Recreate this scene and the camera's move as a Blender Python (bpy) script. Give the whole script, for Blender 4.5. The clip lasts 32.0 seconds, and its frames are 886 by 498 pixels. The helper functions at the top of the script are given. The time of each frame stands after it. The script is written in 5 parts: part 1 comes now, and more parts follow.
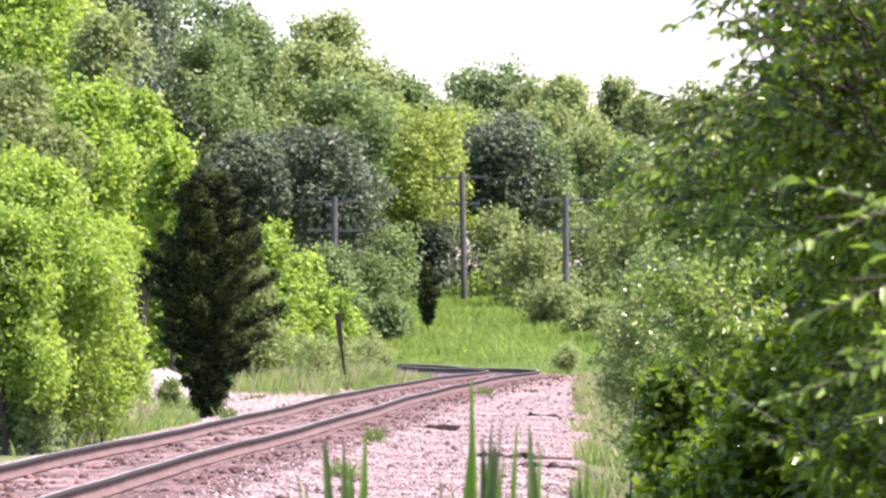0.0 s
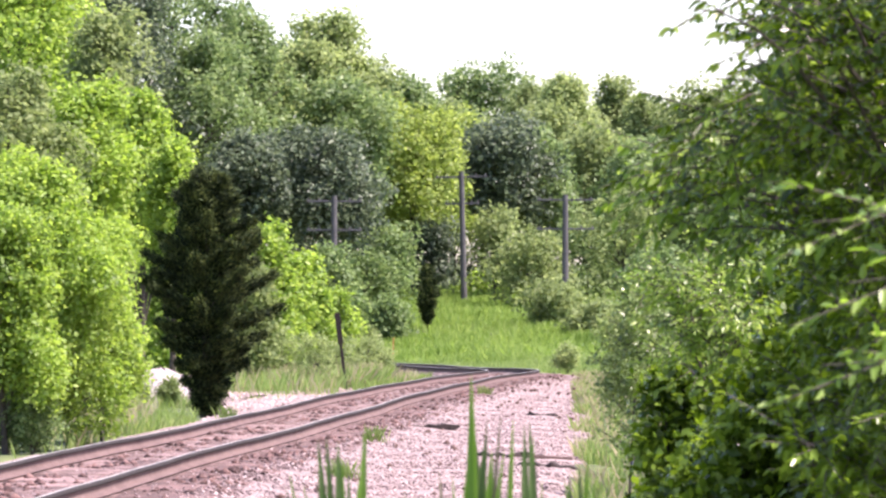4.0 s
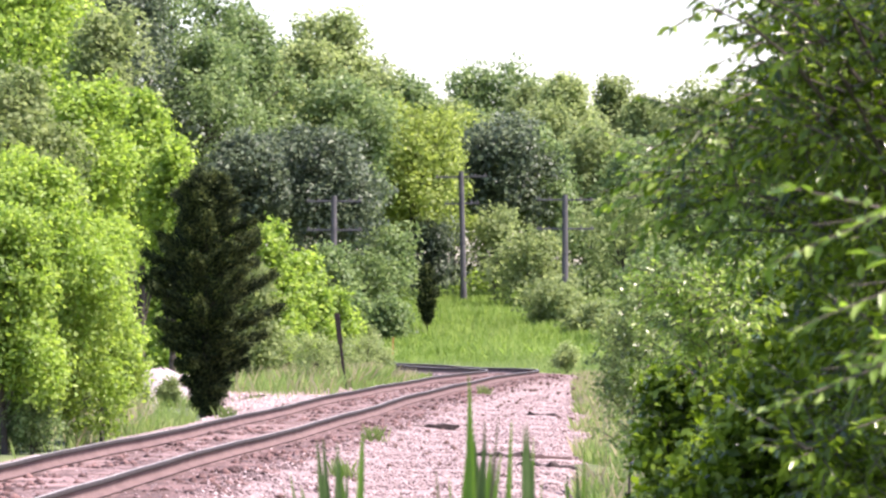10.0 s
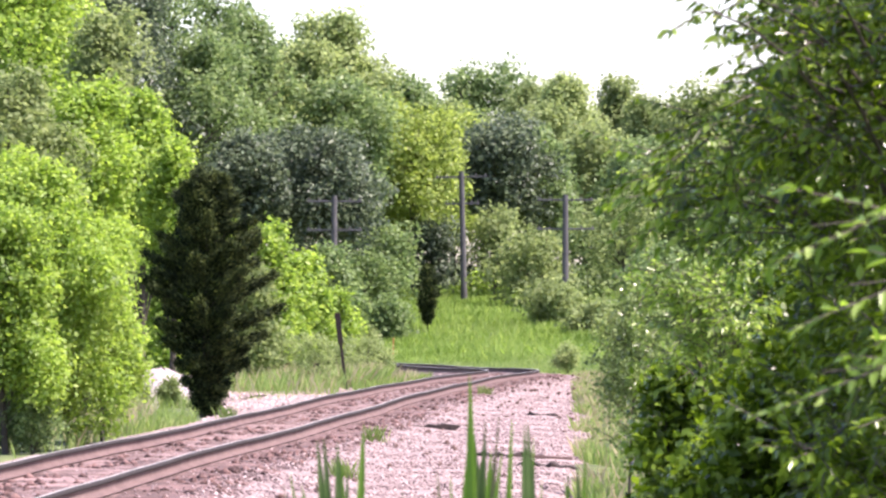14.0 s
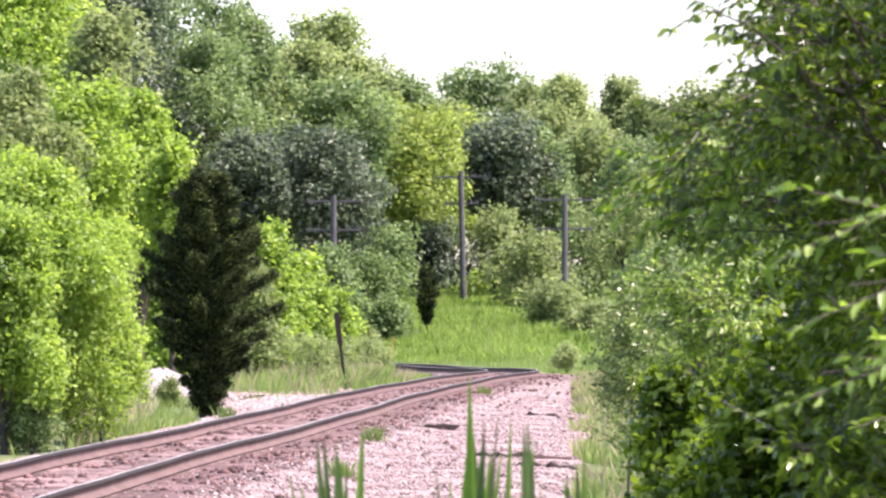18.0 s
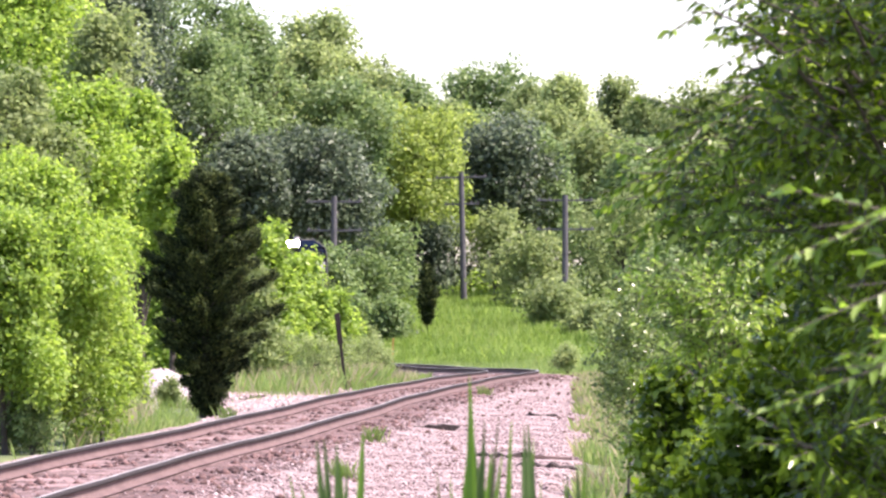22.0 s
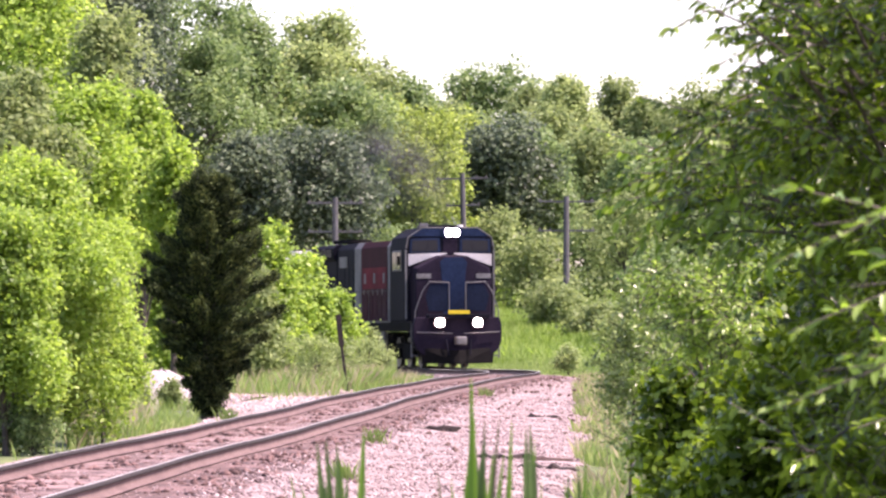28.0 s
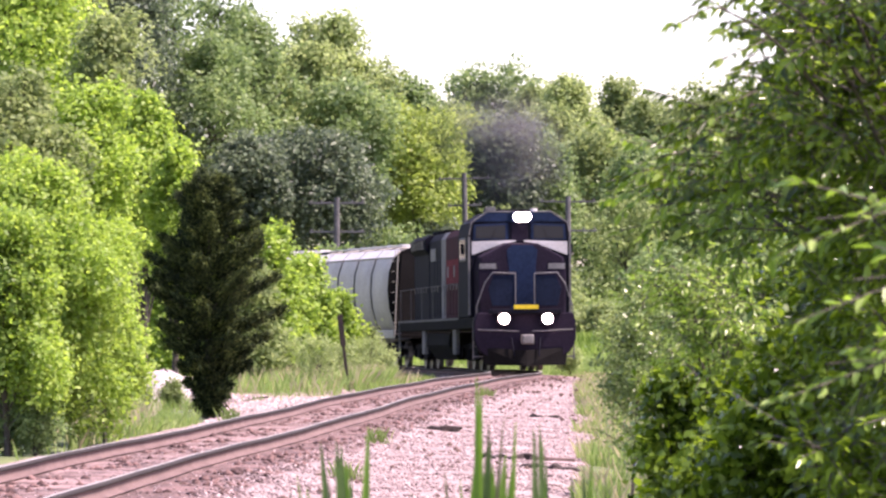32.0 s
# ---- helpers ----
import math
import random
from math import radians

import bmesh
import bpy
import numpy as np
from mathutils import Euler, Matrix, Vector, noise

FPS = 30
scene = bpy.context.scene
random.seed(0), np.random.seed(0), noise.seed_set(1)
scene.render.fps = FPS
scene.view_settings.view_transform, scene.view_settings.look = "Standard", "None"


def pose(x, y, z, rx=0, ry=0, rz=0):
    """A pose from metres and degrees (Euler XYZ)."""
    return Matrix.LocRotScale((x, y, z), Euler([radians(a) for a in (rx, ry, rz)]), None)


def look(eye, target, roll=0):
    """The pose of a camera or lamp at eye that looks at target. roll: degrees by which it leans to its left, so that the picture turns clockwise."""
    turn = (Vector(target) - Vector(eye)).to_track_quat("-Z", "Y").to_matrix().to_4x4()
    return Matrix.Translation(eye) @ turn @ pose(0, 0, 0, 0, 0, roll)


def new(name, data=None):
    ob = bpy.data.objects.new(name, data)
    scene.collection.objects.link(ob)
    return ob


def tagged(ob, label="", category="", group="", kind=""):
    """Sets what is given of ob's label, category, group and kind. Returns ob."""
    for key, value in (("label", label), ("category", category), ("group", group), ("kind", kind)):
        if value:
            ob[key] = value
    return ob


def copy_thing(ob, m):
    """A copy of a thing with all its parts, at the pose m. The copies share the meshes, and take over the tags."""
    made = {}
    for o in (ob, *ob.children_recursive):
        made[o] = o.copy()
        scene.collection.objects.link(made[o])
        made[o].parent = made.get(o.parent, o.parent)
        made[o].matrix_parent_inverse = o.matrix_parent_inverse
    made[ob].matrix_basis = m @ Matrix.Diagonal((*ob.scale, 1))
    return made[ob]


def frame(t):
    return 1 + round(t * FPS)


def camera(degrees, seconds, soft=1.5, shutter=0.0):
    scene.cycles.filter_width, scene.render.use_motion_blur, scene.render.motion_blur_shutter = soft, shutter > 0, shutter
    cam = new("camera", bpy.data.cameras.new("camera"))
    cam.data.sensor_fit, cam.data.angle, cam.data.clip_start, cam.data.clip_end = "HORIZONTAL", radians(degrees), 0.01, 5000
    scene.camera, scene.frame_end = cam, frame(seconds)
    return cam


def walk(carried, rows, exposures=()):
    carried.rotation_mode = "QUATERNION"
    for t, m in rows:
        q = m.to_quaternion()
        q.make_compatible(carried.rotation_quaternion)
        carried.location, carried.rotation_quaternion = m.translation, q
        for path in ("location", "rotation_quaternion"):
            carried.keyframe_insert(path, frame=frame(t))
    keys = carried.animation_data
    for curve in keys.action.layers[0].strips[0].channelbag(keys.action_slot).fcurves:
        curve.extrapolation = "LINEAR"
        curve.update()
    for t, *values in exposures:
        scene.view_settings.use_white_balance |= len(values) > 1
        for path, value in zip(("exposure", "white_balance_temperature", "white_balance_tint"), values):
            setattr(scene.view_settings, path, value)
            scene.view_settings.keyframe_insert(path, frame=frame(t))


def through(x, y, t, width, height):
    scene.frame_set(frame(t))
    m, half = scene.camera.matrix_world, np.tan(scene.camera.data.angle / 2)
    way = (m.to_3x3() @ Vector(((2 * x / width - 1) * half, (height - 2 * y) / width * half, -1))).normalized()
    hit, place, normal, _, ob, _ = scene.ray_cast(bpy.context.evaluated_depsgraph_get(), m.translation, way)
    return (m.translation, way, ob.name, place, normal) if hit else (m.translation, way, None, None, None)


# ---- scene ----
# ---- camera: a long lens on a tripod beside a curved single track ----
cam = camera(11.19, 32.0, soft=2.45)
cam.data.dof.use_dof = True
cam.data.dof.focus_distance, cam.data.dof.aperture_fstop = 95.0, 24.0
EYE = (0.0, 0.0, 1.5)


def aim(dx, dy):
    """The camera's pose, nudged by small amounts (hundredths of a degree)."""
    return look(EYE, (-dx * 0.0125, 100.0, 1.5 + 1.45 + dy * 0.0125))


CAMERA_ROWS = [(0, aim(1, 1)), (1, aim(0.5, 0.5)), (3, aim(0.5, 0)), (6, aim(0, 0)), (9, aim(0, 0)), (12, aim(-0.5, -0.5)),
               (14, aim(0.5, 0)), (17, aim(-1, 0)), (20, aim(0, 0)), (23, aim(0, 1)), (25.5, aim(0, 1)), (27.5, aim(1, 2)),
               (28, aim(2, 3)), (29, aim(2, 3)), (30, aim(2, 3)), (30.5, aim(1, 2)), (31, aim(5, 6)), (31.5, aim(-3, -2)), (32, aim(5, 3))]
walk(cam, CAMERA_ROWS, exposures=[(0, 1.45, 6700, 29), (20, 1.45, 6700, 29), (25, 1.45, 6800, 34), (28, 1.45, 6900, 38), (32, 1.45, 6900, 38)])

# ---- light ----
SUN_ELEV, SUN_AZ = 60.0, 97.0      # azimuth clockwise from +Y
world = bpy.data.worlds.new("sky")
scene.world = world
world.use_nodes = True
wn = world.node_tree
sky = wn.nodes.new("ShaderNodeTexSky")
sky.sky_type = 'NISHITA'
sky.sun_disc = False
sky.sun_elevation = radians(SUN_ELEV)
sky.sun_rotation = radians(SUN_AZ)
sky.air_density, sky.dust_density = 1.0, 1.5
wn.nodes["Background"].inputs[1].default_value = 0.15
wn.links.new(sky.outputs[0], wn.nodes["Background"].inputs[0])
sun = new("sun", bpy.data.lights.new("sun", 'SUN'))
sun.data.energy, sun.data.angle, sun.data.color = 4.5, radians(0.6), (1.0, 0.95, 0.86)
a, e = radians(SUN_AZ), radians(SUN_ELEV)
sun.matrix_world = look((0, 0, 30), (-math.sin(a) * math.cos(e) * 10, -math.cos(a) * math.cos(e) * 10, 30 - math.sin(e) * 10))


# ---- materials ----
def base_mat(name, rough=0.7, metal=0.0):
    m = bpy.data.materials.new(name)
    m.use_nodes = True
    b = m.node_tree.nodes["Principled BSDF"]
    b.inputs["Roughness"].default_value, b.inputs["Metallic"].default_value = rough, metal
    return m, m.node_tree, b


def noise_node(nt, scale, detail=5.0, rough=0.6):
    tc = nt.nodes.new("ShaderNodeTexCoord")
    n = nt.nodes.new("ShaderNodeTexNoise")
    n.inputs["Scale"].default_value, n.inputs["Detail"].default_value, n.inputs["Roughness"].default_value = scale, detail, rough
    nt.links.new(tc.outputs["Object"], n.inputs["Vector"])
    return n


def ramp_node(nt, fac, stops):
    r = nt.nodes.new("ShaderNodeValToRGB")
    el = r.color_ramp.elements
    while len(el) < len(stops):
        el.new(0.5)
    for i, (p, c) in enumerate(stops):
        el[i].position, el[i].color = p, (*c, 1)
    nt.links.new(fac, r.inputs[0])
    return r


def surface(name, c1, c2, scale=3.0, fine=40.0, rough=0.7, metal=0.0, bump=0.3, dirt=None, span=(0.35, 0.65)):
    """Paint, stone, wood or metal: two colours mixed at a coarse and a fine scale, with relief."""
    m, nt, b = base_mat(name, rough, metal)
    n1, n2 = noise_node(nt, scale), noise_node(nt, fine, 3)
    mix = nt.nodes.new("ShaderNodeMath")
    mix.operation = 'MULTIPLY_ADD'
    mix.inputs[1].default_value = 0.5
    nt.links.new(n2.outputs[0], mix.inputs[0])
    half = nt.nodes.new("ShaderNodeMath")
    half.operation = 'MULTIPLY'
    half.inputs[1].default_value = 0.5
    nt.links.new(n1.outputs[0], half.inputs[0])
    nt.links.new(half.outputs[0], mix.inputs[2])
    stops = [(span[0], c1), (span[1], c2)]
    if dirt:
        stops = [(0.3, dirt), (0.42, c1), (0.65, c2)]
    r = ramp_node(nt, mix.outputs[0], stops)
    nt.links.new(r.outputs[0], b.inputs["Base Color"])
    bp = nt.nodes.new("ShaderNodeBump")
    bp.inputs["Strength"].default_value, bp.inputs["Distance"].default_value = bump, 0.02
    nt.links.new(n2.outputs[0], bp.inputs["Height"])
    nt.links.new(bp.outputs[0], b.inputs["Normal"])
    return m


def leaf_mat(name, dark, mid, light, through=0.35, rough=0.5, gloss=0.35, stops=(0.12, 0.5, 0.85), clump=0.55):
    """Leaves: colour varies leaf by leaf and clump by clump; light shines through."""
    m, nt, b = base_mat(name, rough)
    b.inputs["Specular IOR Level"].default_value = gloss
    g = nt.nodes.new("ShaderNodeNewGeometry")
    n = noise_node(nt, clump, 3)
    add = nt.nodes.new("ShaderNodeMath")
    add.operation = 'MULTIPLY_ADD'
    add.inputs[1].default_value = 0.4
    nt.links.new(g.outputs["Random Per Island"], add.inputs[0])
    half = nt.nodes.new("ShaderNodeMath")
    half.operation = 'MULTIPLY'
    half.inputs[1].default_value = 0.6
    nt.links.new(n.outputs[0], half.inputs[0])
    nt.links.new(half.outputs[0], add.inputs[2])
    r = ramp_node(nt, add.outputs[0], [(stops[0], dark), (stops[1], mid), (stops[2], light)])
    nt.links.new(r.outputs[0], b.inputs["Base Color"])
    tr = nt.nodes.new("ShaderNodeBsdfTranslucent")
    hs = nt.nodes.new("ShaderNodeHueSaturation")
    hs.inputs["Hue"].default_value, hs.inputs["Saturation"].default_value, hs.inputs["Value"].default_value = 0.492, 1.1, 1.55
    nt.links.new(r.outputs[0], hs.inputs["Color"])
    nt.links.new(hs.outputs[0], tr.inputs[0])
    mx = nt.nodes.new("ShaderNodeMixShader")
    mx.inputs[0].default_value = through
    nt.links.new(b.outputs[0], mx.inputs[1])
    nt.links.new(tr.outputs[0], mx.inputs[2])
    nt.links.new(mx.outputs[0], nt.nodes["Material Output"].inputs[0])
    return m


LEAF_LIME = leaf_mat("lime_leaves", (0.075, 0.14, 0.03), (0.2, 0.315, 0.058), (0.36, 0.48, 0.12), 0.52, 0.5, 0.3, (0.2, 0.48, 0.78))
LEAF_MID = leaf_mat("green_leaves", (0.08, 0.12, 0.04), (0.176, 0.235, 0.092), (0.31, 0.37, 0.17), 0.48, 0.6, 0.2)
LEAF_OAK = leaf_mat("oak_leaves", (0.052, 0.092, 0.037), (0.135, 0.21, 0.078), (0.29, 0.37, 0.16), 0.44, 0.5, 0.3)
# Shade at the woods' edge is put into this darker leaf colour.
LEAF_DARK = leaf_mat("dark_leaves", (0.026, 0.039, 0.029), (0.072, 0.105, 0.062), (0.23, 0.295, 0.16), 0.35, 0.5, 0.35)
LEAF_CEDAR = leaf_mat("cedar_needles", (0.009, 0.014, 0.008), (0.026, 0.042, 0.018), (0.15, 0.19, 0.065), 0.2, 0.8, 0.1, (0.25, 0.5, 0.78), 1.8)
# Clump noise paints shaded and lit bunches into the cherry leaf colour.
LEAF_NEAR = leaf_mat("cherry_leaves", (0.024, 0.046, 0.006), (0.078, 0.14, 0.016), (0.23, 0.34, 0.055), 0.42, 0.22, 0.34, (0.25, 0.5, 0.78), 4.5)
LEAF_ROUND = leaf_mat("small_round_leaves", (0.04, 0.075, 0.02), (0.13, 0.195, 0.055), (0.32, 0.4, 0.16), 0.35, 0.3, 0.5, (0.2, 0.5, 0.8), 3.0)
LEAF_PALE = leaf_mat("pale_green_leaves", (0.11, 0.155, 0.06), (0.24, 0.31, 0.125), (0.41, 0.48, 0.24), 0.5, 0.6, 0.2)
LEAF_SUNNY = leaf_mat("sunny_leaves", (0.1, 0.15, 0.035), (0.21, 0.29, 0.07), (0.36, 0.44, 0.14), 0.5, 0.5, 0.3)
# Sunlight painted as a lighter green, for the ash and outer cherry boughs.
LEAF_SUNLIT = leaf_mat("sunlight_tinted_leaves", (0.05, 0.105, 0.018), (0.16, 0.27, 0.045), (0.38, 0.48, 0.15), 0.5, 0.3, 0.5, (0.25, 0.5, 0.78))
GRASS = leaf_mat("grass_blades", (0.10, 0.17, 0.05), (0.19, 0.285, 0.08), (0.34, 0.39, 0.16), 0.45, 0.6)
GRASS_MEADOW = leaf_mat("meadow_blades", (0.1, 0.18, 0.035), (0.19, 0.3, 0.065), (0.3, 0.4, 0.13), 0.5, 0.6, 0.2, (0.28, 0.46, 0.68), 0.22)
GRASS_DRY = leaf_mat("dry_grass", (0.2, 0.19, 0.1), (0.32, 0.29, 0.17), (0.48, 0.42, 0.28), 0.4, 0.7)
REED = leaf_mat("reed_blades", (0.05, 0.11, 0.02), (0.1, 0.2, 0.03), (0.19, 0.3, 0.06), 0.4, 0.4, 0.3, (0.2, 0.5, 0.8), 7.0)
REED_DARK = leaf_mat("dark_reed_blades", (0.03, 0.06, 0.018), (0.055, 0.1, 0.028), (0.1, 0.16, 0.05), 0.25, 0.4, 0.3, (0.2, 0.5, 0.8), 7.0)
REED_BROWN = leaf_mat("withered_reed_blades", (0.05, 0.055, 0.025), (0.1, 0.1, 0.05), (0.17, 0.15, 0.09), 0.25, 0.5, 0.3, (0.2, 0.5, 0.8), 7.0)
BARK = surface("bark", (0.035, 0.028, 0.022), (0.09, 0.075, 0.06), 4, 40, 0.9, 0, 0.8)
POLE_WOOD = surface("weathered_pole", (0.055, 0.053, 0.056), (0.12, 0.116, 0.12), 2, 30, 0.9, 0, 0.5)
RUST = surface("rusted_steel", (0.075, 0.042, 0.038), (0.165, 0.105, 0.094), 2.2, 18, 0.85, 0.0, 0.4)
RAIL_TOP = surface("polished_railhead", (0.2, 0.19, 0.16), (0.4, 0.375, 0.34), 1.2, 30, 0.45, 0.15, 0.05)
RAIL_SIDE = surface("dark_rail_side", (0.008, 0.006, 0.006), (0.025, 0.018, 0.016), 3, 30, 0.95)
TIE = surface("creosoted_tie", (0.045, 0.025, 0.02), (0.13, 0.075, 0.06), 3, 25, 0.9, 0, 0.6)
BALLAST = surface("pink_ballast", (0.15, 0.108, 0.102), (0.3, 0.23, 0.22), 1.1, 46, 0.9, 0, 0.7, None, (0.38, 0.6))
FOULED = surface("fouled_ballast", (0.045, 0.022, 0.019), (0.235, 0.155, 0.142), 1.3, 11, 0.95, 0, 1.0, None, (0.45, 0.55))
OILY = surface("oily_brown_dirt", (0.035, 0.017, 0.015), (0.19, 0.112, 0.1), 1.6, 9, 0.95, 0, 1.0, None, (0.42, 0.6))
# Shade on the far leg of the bed, painted as dark stone.
BED_SHADE = surface("shaded_far_bed", (0.025, 0.018, 0.02), (0.075, 0.055, 0.055), 2.5, 22, 0.95, 0, 1.0)
PALE = surface("pale_gravel", (0.24, 0.2, 0.205), (0.44, 0.39, 0.4), 1.5, 14, 0.95, 0, 1.0)


def soil_mat():
    m, nt, b = base_mat("grassy_soil", 0.95)
    n1, n2 = noise_node(nt, 0.12), noise_node(nt, 6.0)
    r1 = ramp_node(nt, n1.outputs[0], [(0.35, (0.07, 0.11, 0.03)), (0.65, (0.16, 0.2, 0.06))])
    r2 = ramp_node(nt, n2.outputs[0], [(0.3, (0.4, 0.4, 0.4)), (0.7, (1, 1, 1))])
    mx = nt.nodes.new("ShaderNodeMix")
    mx.data_type, mx.blend_type = 'RGBA', 'MULTIPLY'
    mx.inputs[0].default_value = 1.0
    nt.links.new(r1.outputs[0], mx.inputs[6])
    nt.links.new(r2.outputs[0], mx.inputs[7])
    nt.links.new(mx.outputs[2], b.inputs["Base Color"])
    return m


def stone_mat():
    m, nt, b = base_mat("ballast_stones", 0.85)
    g = nt.nodes.new("ShaderNodeNewGeometry")
    r = ramp_node(nt, g.outputs["Random Per Island"], [(0.0, (0.06, 0.042, 0.042)), (0.12, (0.2, 0.145, 0.14)), (0.75, (0.3, 0.226, 0.216)), (1.0, (0.52, 0.43, 0.41))])
    nt.links.new(r.outputs[0], b.inputs["Base Color"])
    return m


SOIL, STONE = soil_mat(), stone_mat()


def glow(name, color, strength):
    m, nt, b = base_mat(name)
    b.inputs["Emission Color"].default_value = (*color, 1)
    b.inputs["Emission Strength"].default_value = strength
    return m


# ---- building helpers ----
def thing(name, m, label, category, group="", kind=""):
    ob = new(name)
    ob.matrix_basis = m
    return tagged(ob, label, category, group, kind)


def part(name, bm, mat, parent, label="", m=None):
    """Links a bmesh as one mesh object under a thing or a part."""
    me = bpy.data.meshes.new(name)
    bm.to_mesh(me)
    bm.free()
    me.materials.append(mat)
    ob = new(name, me)
    ob.parent = parent
    if m is not None:
        ob.matrix_basis = m
    return tagged(ob, label)


def np_mesh(name, verts, quads, mat, smooth=False):
    """A mesh of many small pieces from arrays of corners and faces (three or four corners each)."""
    me = bpy.data.meshes.new(name)
    verts, quads = np.asarray(verts, dtype=np.float32), np.asarray(quads, dtype=np.int32)
    k = quads.shape[1]
    me.vertices.add(len(verts))
    me.vertices.foreach_set("co", verts.ravel())
    me.loops.add(quads.size)
    me.loops.foreach_set("vertex_index", quads.ravel())
    me.polygons.add(len(quads))
    me.polygons.foreach_set("loop_start", np.arange(0, quads.size, k, dtype=np.int32))
    me.update(calc_edges=True)
    me.validate()
    me.materials.append(mat)
    if smooth:
        me.polygons.foreach_set("use_smooth", np.ones(len(quads), dtype=bool))
    return me


def add_box(bm, x0, x1, y0, y1, z0, z1, bevel=0.0):
    r = bmesh.ops.create_cube(bm, size=1.0, matrix=Matrix.Translation(((x0 + x1) / 2, (y0 + y1) / 2, (z0 + z1) / 2)) @ Matrix.Diagonal((x1 - x0, y1 - y0, z1 - z0, 1)))
    if bevel:
        es = {e for v in r["verts"] for e in v.link_edges}
        bmesh.ops.bevel(bm, geom=list(es), offset=bevel, segments=2, affect='EDGES', profile=0.6)
    return bm


def box(*a, bevel=0.0):
    return add_box(bmesh.new(), *a, bevel=bevel)


def add_tube(bm, p, q, r0, r1, n=8):
    p, q = Vector(p), Vector(q)
    d = q - p
    m = Matrix.Translation((p + q) / 2) @ d.to_track_quat('Z', 'Y').to_matrix().to_4x4()
    bmesh.ops.create_cone(bm, cap_ends=True, segments=n, radius1=r0, radius2=r1, depth=d.length, matrix=m)
    return bm


def tube(p, q, r0, r1, n=8):
    return add_tube(bmesh.new(), p, q, r0, r1, n)


# ---- the track's line ----
LINE = [(30, -4.35), (45, -3.72), (62, -2.62), (74, -1.92), (89, -1.12), (108, 0.1), (122, 1.12), (126.5, 1.62), (131.5, 2.02), (137.5, 2.05), (142, 1.8), (146.5, 1.32),
        (151, 0.72), (155.5, 0.09), (160, -0.67), (167, -2.15), (174, -3.8), (181, -5.8), (190, -8.8), (205, -14.7), (220, -22), (245, -36.5), (280, -60.5), (330, -98.5)]


def spline(pts, step=0.5):
    """A smooth line through plan points, in even steps."""
    ps = [Vector((x, y, 0)) for y, x in pts]
    ps = [2 * ps[0] - ps[1]] + ps + [2 * ps[-1] - ps[-2]]
    out = []
    for i in range(1, len(ps) - 2):
        p0, p1, p2, p3 = ps[i - 1:i + 3]
        n = 24
        for k in range(n):
            t = k / n
            out.append(0.5 * ((2 * p1) + (p2 - p0) * t + (2 * p0 - 5 * p1 + 4 * p2 - p3) * t * t + (3 * p1 - p0 - 3 * p2 + p3) * t ** 3))
    out.append(ps[-2])
    for _ in range(30):      # ease the bends
        out = [out[0]] + [(out[i - 1] + 2 * out[i] + out[i + 1]) / 4 for i in range(1, len(out) - 1)] + [out[-1]]
    even, left = [out[0].copy()], step
    for p, q in zip(out, out[1:]):
        d = (q - p).length
        while left <= d:
            even.append(p.lerp(q, left / d))
            left += step
        left -= d
    return even


STEP = 0.5
TRACK = spline(LINE, STEP)
TRACK_NP = np.array([(p.x, p.y) for p in TRACK])


def rail_z(y):
    """Height of the rail heads: nearly level, a little lower in the bend, with worn low joints."""
    dip = float(np.interp(y, [85, 120, 137, 150, 156, 175, 210], [0, -0.08, -0.15, -0.26, -0.29, -0.3, -0.22]))
    return dip + 0.007 * math.sin(y * 0.4) + 0.002 * math.sin(y * 1.3 + 1)


def cant(y):
    """Lean of the track into the bend, in degrees; the outer rail is the higher."""
    return float(np.interp(y, [108, 137, 152, 240], [0, 0.2, 0.3, 0.3]))


def tilt_z(d, y):
    return d * math.tan(radians(cant(y)))


def on_track(s):
    """Place and heading (away from the camera's end) s metres along the line."""
    i = max(0, min(len(TRACK) - 2, int(s / STEP)))
    f = s / STEP - i
    p, q = TRACK[i], TRACK[i + 1]
    c = p.lerp(q, f)
    return Vector((c.x, c.y, rail_z(c.y))), (q - p).normalized()


def off_track(x, y):
    """Signed distance from the track's centre line (+ on the camera's side of the bend, to the right going away)."""
    pts = np.stack([np.asarray(x, float), np.asarray(y, float)], -1)
    d = np.full(pts.shape[:-1], 1e9)
    sgn = np.zeros(pts.shape[:-1])
    for i in range(0, len(TRACK_NP) - 4, 4):
        a, b = TRACK_NP[i], TRACK_NP[i + 4]
        ab = b - a
        u = np.clip(((pts - a) @ ab) / (ab @ ab), 0, 1)
        v = pts - (a + u[..., None] * ab)
        dd = np.hypot(v[..., 0], v[..., 1])
        cr = v[..., 0] * ab[1] - v[..., 1] * ab[0]
        m = dd < d
        d = np.where(m, dd, d)
        sgn = np.where(m, np.sign(cr), sgn)
    return d * sgn


def smooth(a, b, v):
    t = np.clip((v - a) / (b - a), 0, 1)
    return t * t * (3 - 2 * t)


